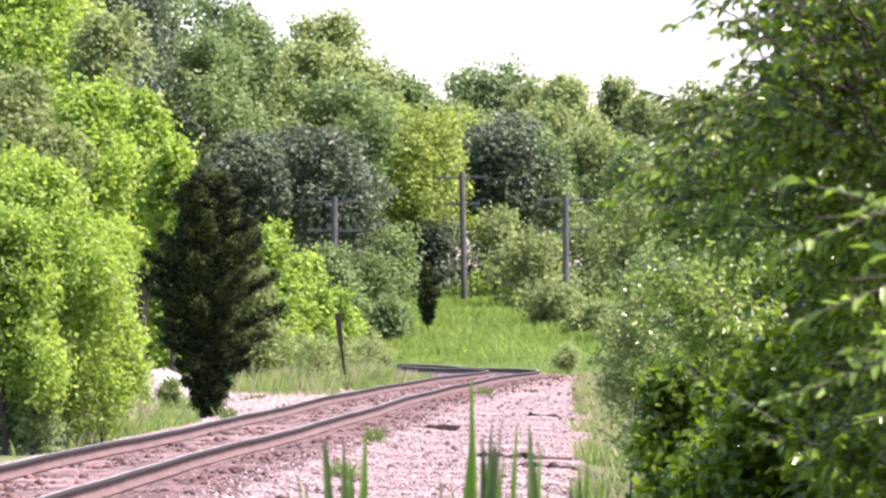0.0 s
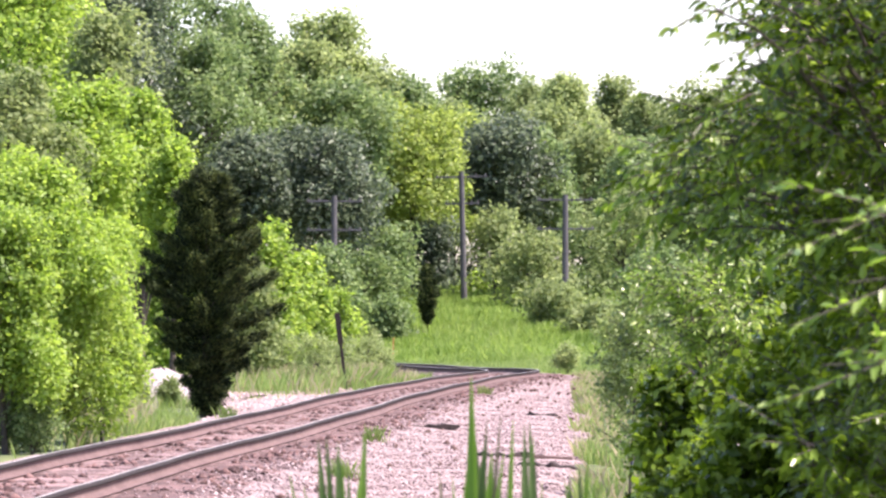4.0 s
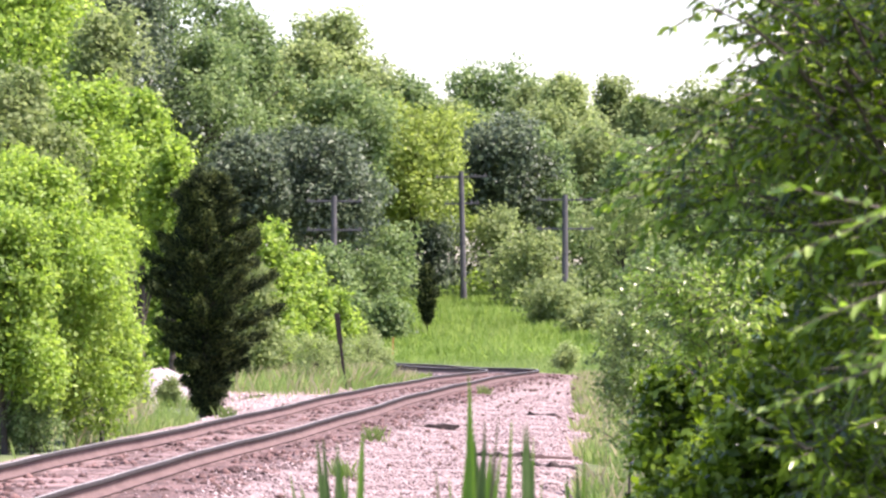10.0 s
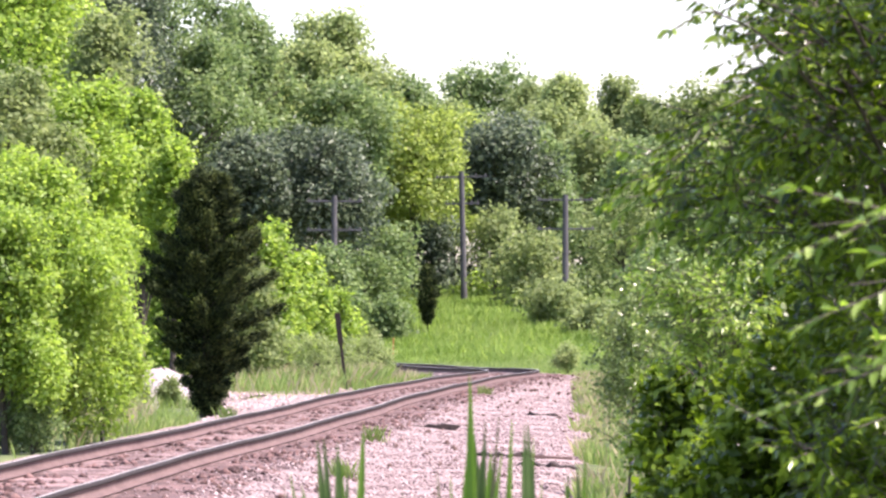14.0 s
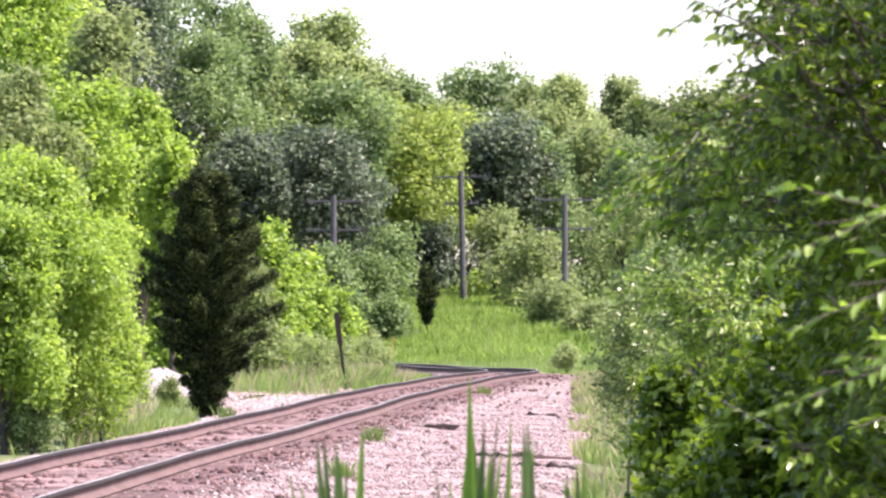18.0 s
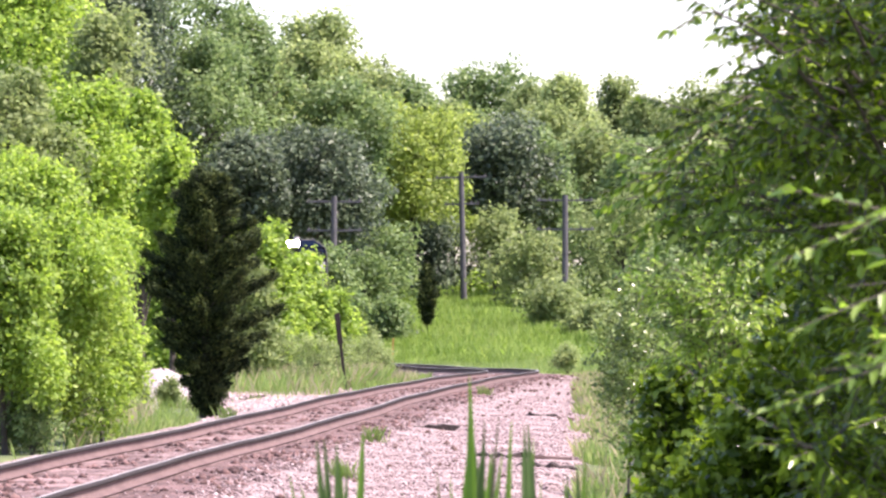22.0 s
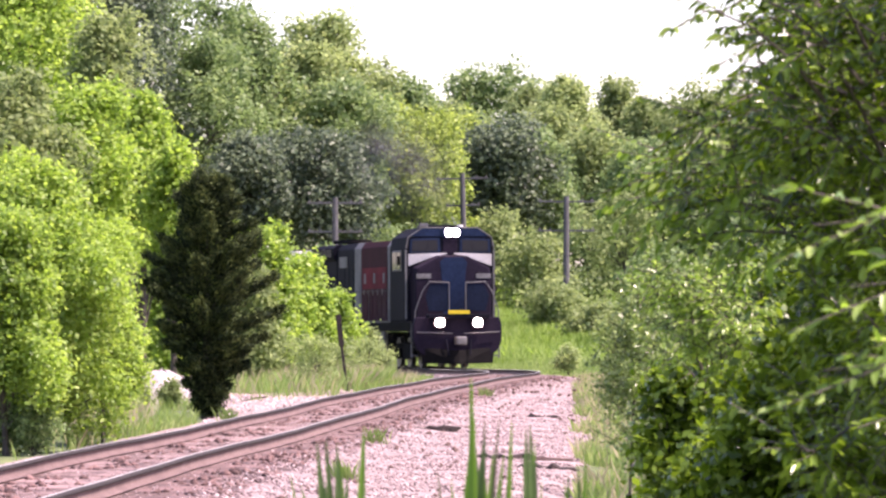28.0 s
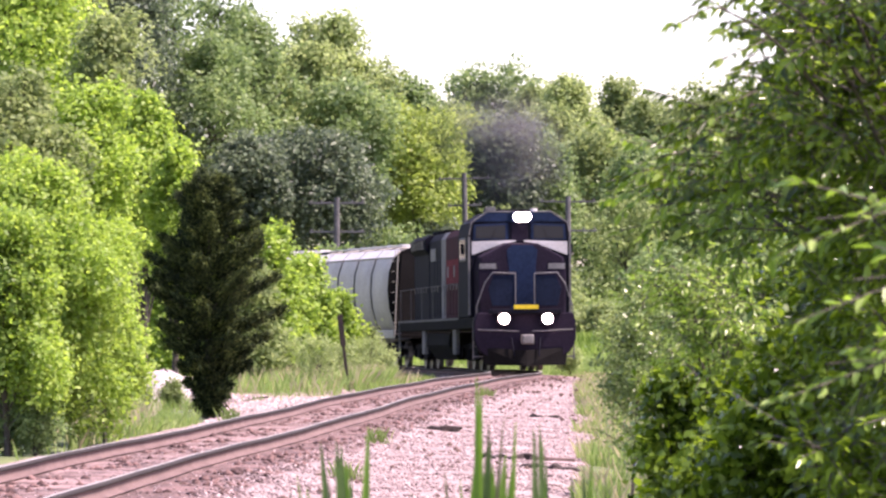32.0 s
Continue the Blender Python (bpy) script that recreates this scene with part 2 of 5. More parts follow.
def ground_z(x, y):
    """Lie of the land: low by the track, rising to a grassy bank behind the bend."""
    x, y = np.asarray(x, float), np.asarray(y, float)
    d = off_track(x, y)
    z = -0.42 - 0.12 * smooth(3, 9, np.abs(d)) + 0.05 * np.sin(x * 0.7 + y * 0.23) + 0.04 * np.sin(y * 0.61 - x * 0.3)
    z = np.where(np.abs(d) < 4, np.minimum(z, -0.42), z) + np.interp(y, [110, 137, 156, 210, 250], [0, -0.12, -0.28, -0.24, 0]) * (1 - smooth(5, 14, np.abs(d)))
    far = smooth(170, 262, y + 0.25 * x) * 3.3 * smooth(5, 22, np.abs(d))
    near = 0.35 * smooth(32, 12, y)
    return z + far + near + 4.0 * smooth(300, 500, y)


def gz(x, y):
    return float(ground_z(np.array([x]), np.array([y]))[0])


# ---- ground, ballast, track ----
def build_ground():
    ys = np.concatenate([np.linspace(-60, 25, 12), np.linspace(28, 270, 160), np.linspace(280, 700, 30), np.array([900, 1300, 2000, 3500])])
    xs = np.concatenate([np.array([-3000, -1500, -700, -350, -200, -130, -90]), np.linspace(-60, 60, 110), np.array([90, 130, 200, 350, 700, 1500, 3000])])
    gx, gy = np.meshgrid(xs, ys)
    v = np.stack([gx, gy, ground_z(gx, gy)], -1).reshape(-1, 3)
    n = len(xs)
    q = [(j * n + i, j * n + i + 1, (j + 1) * n + i + 1, (j + 1) * n + i) for j in range(len(ys) - 1) for i in range(n - 1)]
    tagged(new("ground", np_mesh("ground", v, q, SOIL, True)), "uneven grassy ground beside the railway line", "ground", kind="structure")


BED = [(-3.3, -0.6), (-2.8, -0.42), (-2.3, -0.33), (-1.8, -0.22), (-1.35, -0.165), (0, -0.16), (0.85, -0.162), (1.35, -0.165), (1.8, -0.2), (2.5, -0.27), (3.6, -0.3), (4.6, -0.36), (5.3, -0.55)]


def bed_at(d, y):
    """Height of the ballast d metres off the centre line."""
    return float(np.interp(d, [b[0] for b in BED], [b[1] for b in BED])) + rail_z(y)


def build_bed():
    v, q = [], []
    n = len(BED)
    for i, p in enumerate(TRACK[:460]):
        _, h = on_track(i * STEP)
        side = Vector((h.y, -h.x, 0))
        narrow = 1.0 - 0.35 * float(smooth(60, 140, p.y))
        for d, z in BED:
            dd = d * narrow if d > 2 else d
            c = p + side * dd
            wob = 0.02 * math.sin(c.x * 3.1 + c.y * 1.7) + 0.015 * math.sin(c.y * 4.3)
            v.append((c.x, c.y, z + rail_z(p.y) + tilt_z(max(-1.6, min(1.6, d)), p.y) + (wob if abs(d) > 1.4 else 0)))
    for i in range(459):
        for k in range(n - 1):
            q.append((i * n + k, i * n + k + 1, (i + 1) * n + k + 1, (i + 1) * n + k))
    me = np_mesh("ballast", v, q, BALLAST, True)
    me.materials.append(FOULED)
    me.materials.append(BED_SHADE)
    me.materials.append(OILY)
    # beyond 141 m the bed takes the dark colour that stands for shade
    me.polygons.foreach_set("material_index", np.array([2 if TRACK[i].y > 141 and k <= 8 else 3 if k in (6, 7) else 1 if k in (4, 5) else 0 for i in range(459) for k in range(n - 1)], dtype=np.int32))
    tagged(new("ballast", me), "pinkish crushed stone bed under the railway track", "ballast", kind="structure")


RAIL_SHAPE = [(-0.017, 0.0), (0.017, 0.0), (0.036, -0.008), (0.038, -0.038), (0.012, -0.05), (0.011, -0.085), (0.01, -0.118), (0.07, -0.138), (0.07, -0.15), (-0.07, -0.15), (-0.07, -0.138), (-0.01, -0.118), (-0.011, -0.085), (-0.012, -0.05), (-0.038, -0.038), (-0.036, -0.008)]


def build_track():
    track = thing("railway_track", pose(0, 0, 0), "single curved railway track with rusty rails on wooden ties", "railway track")
    for side_d in (-0.7535, 0.7535):
        v, q, n = [], [], len(RAIL_SHAPE)
        for i, p in enumerate(TRACK[:520]):
            _, h = on_track(i * STEP)
            side = Vector((h.y, -h.x, 0))
            for a, z in RAIL_SHAPE:
                c = p + side * (side_d + a)
                v.append((c.x, c.y, z + rail_z(p.y) + tilt_z(side_d + a, p.y)))
        for i in range(519):
            for k in range(n):
                q.append((i * n + k, i * n + (k + 1) % n, (i + 1) * n + (k + 1) % n, (i + 1) * n + k))
        me = np_mesh("rail", v, q, RUST)
        me.materials.append(RAIL_TOP)
        idx = np.zeros(len(q), dtype=np.int32)
        idx[0::n] = 1
        idx[n - 1::n] = 1
        me.materials.append(RAIL_SIDE)
        # near-black: head sides, undersides and the right top bevel
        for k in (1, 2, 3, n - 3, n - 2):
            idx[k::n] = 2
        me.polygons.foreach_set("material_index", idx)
        ob = new("rail", me)
        ob.parent = track
        tagged(ob, "rusty steel rail with a worn bright head")
    bm = box(-1.3, 1.3, -0.115, 0.115, -0.3, -0.15, bevel=0.012)
    tie_me = bpy.data.meshes.new("tie")
    bm.to_mesh(tie_me)
    bm.free()
    tie_me.materials.append(TIE)
    rnd = random.Random(4)
    s = 3.0
    for _ in range(280):
        p, h = on_track(s)
        o = new("tie", tie_me)
        o.parent = track
        o.matrix_basis = Matrix.Translation(p + Vector((0, 0, rnd.uniform(-0.03, -0.008)))) @ pose(0, 0, 0, 0, 0, math.degrees(math.atan2(-h.x, h.y)) + rnd.uniform(-1.5, 1.5)) @ pose(0, 0, 0, 0, -cant(p.y), 0)
        s += 0.52
    return track


def scatter_stones(name, label, rng, s, d, r, z, mat):
    """Small angular stones at s metres along the line and d metres off it."""
    n = len(s)
    octa = np.array([(1, 0, 0), (0, 1, 0), (-1, 0, 0), (0, -1, 0), (0, 0, 1), (0, 0, -1)], float)
    tri = np.array([(0, 1, 4), (1, 2, 4), (2, 3, 4), (3, 0, 4), (1, 0, 5), (2, 1, 5), (3, 2, 5), (0, 3, 5)])
    i = np.clip((s / STEP).astype(int), 0, len(TRACK_NP) - 2)
    f = (s / STEP - i)[:, None]
    p = TRACK_NP[i] * (1 - f) + TRACK_NP[i + 1] * f
    h = TRACK_NP[i + 1] - TRACK_NP[i]
    h /= np.linalg.norm(h, axis=1)[:, None]
    w = octa[None] * (1 + rng.uniform(-0.35, 0.35, (n, 6, 3))) * r[:, None, None] * np.array([1.2, 1, 0.75])
    a = rng.uniform(0, 6.283, n)[:, None]
    V = np.empty((n, 6, 3))
    V[..., 0] = w[..., 0] * np.cos(a) - w[..., 1] * np.sin(a) + (p[:, 0] + h[:, 1] * d)[:, None]
    V[..., 1] = w[..., 0] * np.sin(a) + w[..., 1] * np.cos(a) + (p[:, 1] - h[:, 0] * d)[:, None]
    V[..., 2] = w[..., 2] + z(p[:, 0] + h[:, 1] * d, p[:, 1] - h[:, 0] * d, p[:, 1], d)[:, None] + 0.3 * r[:, None]
    T = (tri[None] + 6 * np.arange(n)[:, None, None]).reshape(-1, 3)
    tagged(new(name, np_mesh(name, V.reshape(-1, 3), T, mat)), label, "gravel", kind="stuff")


def build_stones():
    """Loose crushed stone over the bed, the shoulder, and a bare patch across the track."""
    rng = np.random.default_rng(7)
    n = 90000
    s = 8 + 125 * rng.random(n) ** 1.25
    d0 = rng.uniform(-2.7, 4.9, n)
    y = np.interp(s, np.arange(len(TRACK_NP)) * STEP, TRACK_NP[:, 1])
    d = np.where(d0 > 2, d0 * (1.0 - 0.35 * smooth(60, 140, y)), d0)
    ok = (np.abs(d) > 1.3 + 0.25 * rng.random(n)) | (rng.random(n) < 0.12)
    ok &= np.abs(np.abs(d) - 0.7535) > 0.13
    s, d0, y, d = s[ok], d0[ok], y[ok], d[ok]
    n = len(s)
    r = rng.uniform(0.008, 0.024, n) * np.where(np.abs(d) > 1.5, 1.0, 0.75)
    rz = np.array([rail_z(v) for v in np.arange(0, 340, 0.5)])

    def bed(x, yy, yc, dd):
        return np.interp(d0, [b[0] for b in BED], [b[1] for b in BED]) + np.interp(yc, np.arange(0, 340, 0.5), rz) + np.clip(d0, -1.6, 1.6) * 0.004
    scatter_stones("gravel", "loose pinkish and grey crushed stones", rng, s, d, r, bed, STONE)
    n = 5200
    s, lane = 6 + 100 * rng.random(n) ** 1.2, rng.integers(0, 4, n)
    d0 = np.choose(lane, [rng.normal(-1.15, 0.16, n), rng.normal(-0.35, 0.22, n), rng.normal(0.5, 0.14, n), 1.0 + 0.75 * rng.random(n)])
    ok = (np.sin(s * 0.9 + lane * 2) + np.sin(s * 2.3 + lane) > -0.5) & (np.abs(np.abs(d0) - 0.7535) > 0.12)
    s, d0 = s[ok], d0[ok]
    scatter_stones("oily_clods", "dark oily clods of dirt along the rails", rng, s, d0, rng.uniform(0.015, 0.06, len(s)), lambda x, yy, yc, dd: bed(x, yy, yc, dd) - 0.012, OILY)
    n = 26000
    s = 50 + 45 * rng.random(n)
    d = -2.2 - 5.2 * rng.random(n)
    i = (s / STEP).astype(int)
    h = TRACK_NP[i + 1] - TRACK_NP[i]
    h /= np.linalg.norm(h, axis=1)[:, None]
    keep = bare(TRACK_NP[i, 0] + h[:, 1] * d, TRACK_NP[i, 1] - h[:, 0] * d)
    s, d = s[keep], d[keep]
    scatter_stones("spilled_gravel", "pinkish spilled stones between the track and the cedar", rng, s, d, rng.uniform(0.02, 0.055, len(s)), lambda x, yy, yc, dd: ground_z(x, yy) - 0.005, STONE)


# ---- foliage ----
def leaf_arrays(rng, centers, size, aspect=0.55, droop=0.3, out=None, axis=None):
    """Folded diamond leaves, one at each centre; they face out of their tuft and upwards, or lie along an axis."""
    n = len(centers)
    if axis is not None:
        d = axis + rng.normal(size=(n, 3)) * 0.45
        up = rng.normal(size=(n, 3)) * 0.4 + np.array([0, 0, 1.0])
    else:
        up = rng.normal(size=(n, 3)) * 0.6 + np.array([0, 0, 0.6])
        if out is not None:
            up += out * 0.55
        d = np.cross(rng.normal(size=(n, 3)), up)
        d /= np.linalg.norm(d, axis=1)[:, None] + 1e-9
        d[:, 2] -= droop
    d /= np.linalg.norm(d, axis=1)[:, None] + 1e-9
    side = np.cross(d, up)
    side /= np.linalg.norm(side, axis=1)[:, None] + 1e-9
    nor = np.cross(side, d)
    L = size * rng.uniform(0.6, 1.3, n)[:, None]
    w = L * aspect * 0.5
    V = np.empty((n, 4, 3))
    V[:, 0] = centers - d * L * 0.5
    V[:, 1] = centers + side * w - d * L * 0.05 + nor * w * 0.35
    V[:, 2] = centers + d * L * 0.5
    V[:, 3] = centers - side * w - d * L * 0.05 + nor * w * 0.35
    return V.reshape(-1, 3), np.arange(4 * n).reshape(-1, 4)


def crown_points(rng, lobes, clumps, per, spread, shoot=1.0):
    """Places of leaves along short rising shoots that leave the outside of uneven lobes, with hollows between them."""
    L = np.array(lobes)
    wts = L[:, 3] * L[:, 4]
    which = rng.choice(len(L), clumps, p=wts / wts.sum())
    u = rng.normal(size=(clumps, 3)) + np.array([0, 0, 0.2])
    u /= np.linalg.norm(u, axis=1)[:, None]
    size = np.stack([L[which, 3], L[which, 3], L[which, 4]], -1)
    rad = 0.5 + 0.55 * rng.random(clumps) ** 0.6
    c = L[which, :3] + u * rad[:, None] * size
    wave = 4.2 / (L[:, 3].mean() + 1e-6)
    ph = rng.uniform(0, 6.28, 3)
    hollow = np.sin(c[:, 0] * wave + ph[0] + 1.3 * np.sin(c[:, 2] * wave * 0.7)) + np.sin(c[:, 2] * wave * 1.2 + ph[1] + c[:, 1] * wave * 0.5) + 0.8 * np.sin((c[:, 0] - c[:, 2]) * wave * 1.9 + ph[2])
    keep = (hollow > -0.45) | (rng.random(clumps) < 0.22)
    c, u, size = c[keep], u[keep], size[keep]
    clumps = len(c)
    w = 0.75 * u + rng.normal(size=(clumps, 3)) * 0.55 + np.array([0, 0, 0.35])
    w /= np.linalg.norm(w, axis=1)[:, None]
    reach = size.mean(1) * rng.uniform(0.12, 0.5, clumps) * shoot
    g = rng.random((clumps, per))
    pts = c[:, None] + w[:, None] * (reach[:, None] * g)[..., None] + rng.normal(size=(clumps, per, 3)) * (spread * (1.15 - 0.6 * g))[..., None]
    return pts.reshape(-1, 3), np.repeat(0.5 * u + 0.5 * w, per, 0)


def make_tree(name, x, y, top, half, low, mat, leaf, label, category="tree", seed=0, clumps=450, per=10, lobes=None, squash=1.0, depth=1.0, trunk=True, shoot=1.0):
    """A broadleaf tree or bush: trunk and limbs, and a crown of tufts of leaves. top and low: heights of the crown; half: its half width."""
    rng = np.random.default_rng(seed + 11)
    base = gz(x, y) - 0.05
    t = thing(name, pose(x, y, base), label, category)
    H, lo = top - base, max(0.05, low - base)
    if lobes is None:
        lobes = []
        k = 24
        for i in range(k):
            f = (i + 0.5) / k
            zz = lo + (H - lo) * (0.08 + 0.84 * f)
            wide = math.sin(math.pi * min(1.0, 0.22 + 0.7 * f)) ** 0.7
            r = half * rng.uniform(0.17, 0.42)
            ang, off = i * 2.4 + rng.uniform(-.7, .7), half * 0.86 * wide * rng.uniform(0.35, 1.2)
            lobes.append((math.cos(ang) * off, math.sin(ang) * off * depth, zz, r, min(r * rng.uniform(0.6, 1.15) * squash, (H - lo) * 0.25)))
        for _ in range(3):
            r = half * rng.uniform(0.1, 0.24)
            lobes.append((rng.uniform(-.55, .55) * half, rng.uniform(-.3, .3) * half, H - r * rng.uniform(1.0, 3.0), r, r * 1.3))
        lobes.append((0, 0, lo + (H - lo) * 0.48, half * 0.55, (H - lo) * 0.36))
    pts, u = crown_points(rng, lobes, clumps, per, leaf, shoot)
    V, Q = leaf_arrays(rng, pts, leaf, 0.6, 0.25, u)
    V[:, 2] = np.maximum(V[:, 2], 0.03)
    if trunk:
        bm = bmesh.new()
        r0 = max(0.025, 0.014 * H)
        mid = Vector((rng.uniform(-.1, .1) * half, 0, lo + (H - lo) * 0.35))
        add_tube(bm, (0, 0, 0), mid, r0, r0 * 0.6)
        for l in lobes:
            add_tube(bm, mid if l[2] > mid.z else Vector((0, 0, l[2] * 0.4)), (l[0], l[1], l[2]), r0 * 0.4, r0 * 0.08, 5)
        part("trunk", bm, BARK, t)
    c = new("crown", np_mesh("crown", V, Q, mat))
    c.parent = t
    return t


def make_cedar(x, y, top, half, low, label, seed=3, boughs=78, per=300, leaf=0.1):
    """A red cedar: pointed plumes that sweep out and up from a short trunk, with gaps between them."""
    rng = np.random.default_rng(seed)
    base = gz(x, y) - 0.05
    t = thing("cedar_tree", pose(x, y, base), label, "conifer")
    H, lo = top - base, low - base
    f = (np.arange(boughs) + rng.random(boughs)) / boughs
    prof = np.interp(f, [0, 0.05, 0.12, 0.22, 0.34, 0.48, 0.64, 0.8, 0.92, 1], [0.14, 0.2, 0.38, 0.7, 0.98, 1.06, 0.88, 0.64, 0.42, 0.14])
    ang = np.arange(boughs) * 2.39996 + rng.normal(size=boughs) * 0.35
    reach = half * prof * rng.uniform(0.6, 1.22, boughs)
    rise = -0.02 + 0.42 * f + rng.normal(size=boughs) * 0.12
    zb = lo + f * (H - lo) * 0.93
    g = rng.random((boughs, per)) ** 0.62
    fat = half * (0.018 + 0.085 * (1 - g) ** 0.7)
    r = reach[:, None] * g
    cx = np.cos(ang)[:, None] * r + rng.normal(size=g.shape) * fat
    cy = np.sin(ang)[:, None] * r + rng.normal(size=g.shape) * fat
    cz = zb[:, None] + rise[:, None] * r - 0.12 * reach[:, None] + 0.16 * r * g + rng.normal(size=g.shape) * fat * 0.7
    c = np.stack([cx, cy, np.maximum(cz, 0.1)], -1).reshape(-1, 3)
    ax = np.repeat(np.stack([np.cos(ang), np.sin(ang), rise + 0.35], -1), per, 0)
    pts = np.repeat(c, 5, 0) + rng.normal(size=(len(c) * 5, 3)) * leaf * 0.4
    V, Q = leaf_arrays(rng, pts, leaf, 0.3, 0, None, np.repeat(ax, 5, 0))
    bm = bmesh.new()
    add_tube(bm, (0, 0, 0), (0.03, 0, lo + (H - lo) * 0.8), 0.09 * half, 0.015)
    for k in range(0, boughs, 3):
        tip = (math.cos(ang[k]) * reach[k] * 0.8, math.sin(ang[k]) * reach[k] * 0.8, zb[k] + rise[k] * reach[k] * 0.8)
        add_tube(bm, (0, 0, zb[k] * 0.9), tip, 0.02, 0.006, 5)
    part("trunk", bm, BARK, t)
    cr = new("crown", np_mesh("crown", V, Q, LEAF_CEDAR))
    cr.parent = t
    return t


def bare(x, y):
    """Where spilled stone keeps the verge bare, or bare dark soil stands in for willow shade."""
    a = x / y
    shaded = (a < -0.083) & (y < 70)
    return shaded | (y > 80) & (y < 119 + 2 * np.sin(x * 2)) & (a > -0.0515 + 0.002 * np.sin(y * 0.9)) & (a < -0.02)


def grass_field(name, n, place, height, width, mat, label, seed, lean=0.24):
    """A stand of thin blades. place(rng, n) gives x and y."""
    rng = np.random.default_rng(seed)
    x, y = place(rng, n)
    ok = ~bare(x, y) | (rng.random(len(x)) < 0.05)
    x, y = x[ok], y[ok]
    n = len(x)
    z = ground_z(x, y) - 0.02
    h = height * rng.uniform(0.45, 1.25, n)
    a = rng.uniform(0, 6.283, n)
    lx, ly = rng.normal(size=n) * lean * h, rng.normal(size=n) * lean * h
    w = width * rng.uniform(0.6, 1.4, n)
    V = np.empty((n, 4, 3))
    V[:, 0] = np.stack([x - np.cos(a) * w, y - np.sin(a) * w, z], -1)
    V[:, 1] = np.stack([x + np.cos(a) * w, y + np.sin(a) * w, z], -1)
    V[:, 2] = np.stack([x + np.cos(a) * w * .6 + lx * .4, y + np.sin(a) * w * .6 + ly * .4, z + h * .6], -1)
    V[:, 3] = np.stack([x + lx, y + ly, z + h], -1)
    return tagged(new(name, np_mesh(name, V.reshape(-1, 3), np.arange(4 * n).reshape(-1, 4), mat)), label, "grass", kind="stuff")


TOPS = []


def build_woods():
    # crown centre x, distance, top, half width, low, leaves, leaf size
    far = [
        (-14.22, 235, 19.92, 4.41, 8.17, LEAF_OAK, 0.42), (-10.83, 238, 17.83, 2.23, 8.25, LEAF_OAK, 0.42),
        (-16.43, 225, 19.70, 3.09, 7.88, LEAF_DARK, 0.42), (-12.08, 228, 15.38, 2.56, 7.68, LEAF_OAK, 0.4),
        (-5.94, 245, 17.55, 1.84, 10.60, LEAF_PALE, 0.42), (-7.68, 242, 16.08, 1.97, 8.37, LEAF_PALE, 0.42),
        (-9.63, 262, 17.29, 2.29, 8.93, LEAF_OAK, 0.42), (-4.32, 268, 15.87, 2.18, 9.10, LEAF_MID, 0.45),
        (-5.13, 236, 13.51, 2.36, 6.72, LEAF_OAK, 0.42), (-2.52, 292, 16.54, 2.19, 9.79, LEAF_OAK, 0.48), (-0.53, 300, 15.45, 2.25, 7.39, LEAF_MID, 0.48),
        (2.93, 330, 19.86, 3.09, 10.86, LEAF_OAK, 0.5), (5.80, 318, 17.36, 2.19, 8.54, LEAF_MID, 0.5),
        (8.42, 312, 17.96, 2.03, 8.40, LEAF_PALE, 0.5), (12.24, 322, 18.28, 1.61, 7.82, LEAF_MID, 0.5),
        (13.95, 305, 16.06, 2.48, 6.72, LEAF_MID, 0.5), (17.10, 300, 16.20, 3.00, 6.26, LEAF_MID, 0.5),
        (21.22, 300, 17.14, 3.38, 6.26, LEAF_MID, 0.5), (25.23, 290, 17.34, 3.62, 6.10, LEAF_OAK, 0.5),
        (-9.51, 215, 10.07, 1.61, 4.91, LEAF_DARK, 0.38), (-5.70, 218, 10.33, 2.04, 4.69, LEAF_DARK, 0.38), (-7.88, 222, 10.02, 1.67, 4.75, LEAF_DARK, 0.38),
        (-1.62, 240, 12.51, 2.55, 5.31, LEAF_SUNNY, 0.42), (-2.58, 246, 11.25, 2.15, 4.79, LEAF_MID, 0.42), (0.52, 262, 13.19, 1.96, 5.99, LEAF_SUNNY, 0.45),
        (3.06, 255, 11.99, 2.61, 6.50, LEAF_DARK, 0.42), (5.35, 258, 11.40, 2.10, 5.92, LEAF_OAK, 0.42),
        (6.27, 285, 14.40, 2.49, 6.02, LEAF_MID, 0.45), (9.14, 275, 12.91, 2.58, 5.18, LEAF_MID, 0.45), (11.59, 268, 11.78, 2.35, 4.08, LEAF_OAK, 0.45),
        (14.28, 262, 11.23, 2.62, 3.37, LEAF_OAK, 0.45), (17.40, 255, 10.97, 2.55, 2.68, LEAF_OAK, 0.45), (21.23, 255, 10.97, 2.87, 2.68, LEAF_OAK, 0.45),
        (-18.38, 215, 18.62, 3.23, 5.72, LEAF_MID, 0.42), (-20.58, 210, 17.70, 2.89, 5.62, LEAF_OAK, 0.42),
    ]
    for i, (x, y, top, half, low, mat, leaf) in enumerate(far):
        kind = {LEAF_OAK: "tall dull-green broadleaf tree in the woods", LEAF_MID: "tall green broadleaf tree in the woods", LEAF_SUNNY: "sunny yellow-green broadleaf tree in the woods", LEAF_PALE: "light yellow-green broadleaf tree in the woods", LEAF_DARK: "broadleaf tree at the woods' edge with shade painted into dark leaves"}[mat]
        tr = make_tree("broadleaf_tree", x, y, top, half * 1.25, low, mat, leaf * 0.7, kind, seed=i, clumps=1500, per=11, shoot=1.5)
        if i in (4, 11, 14):
            TOPS.append(tr)
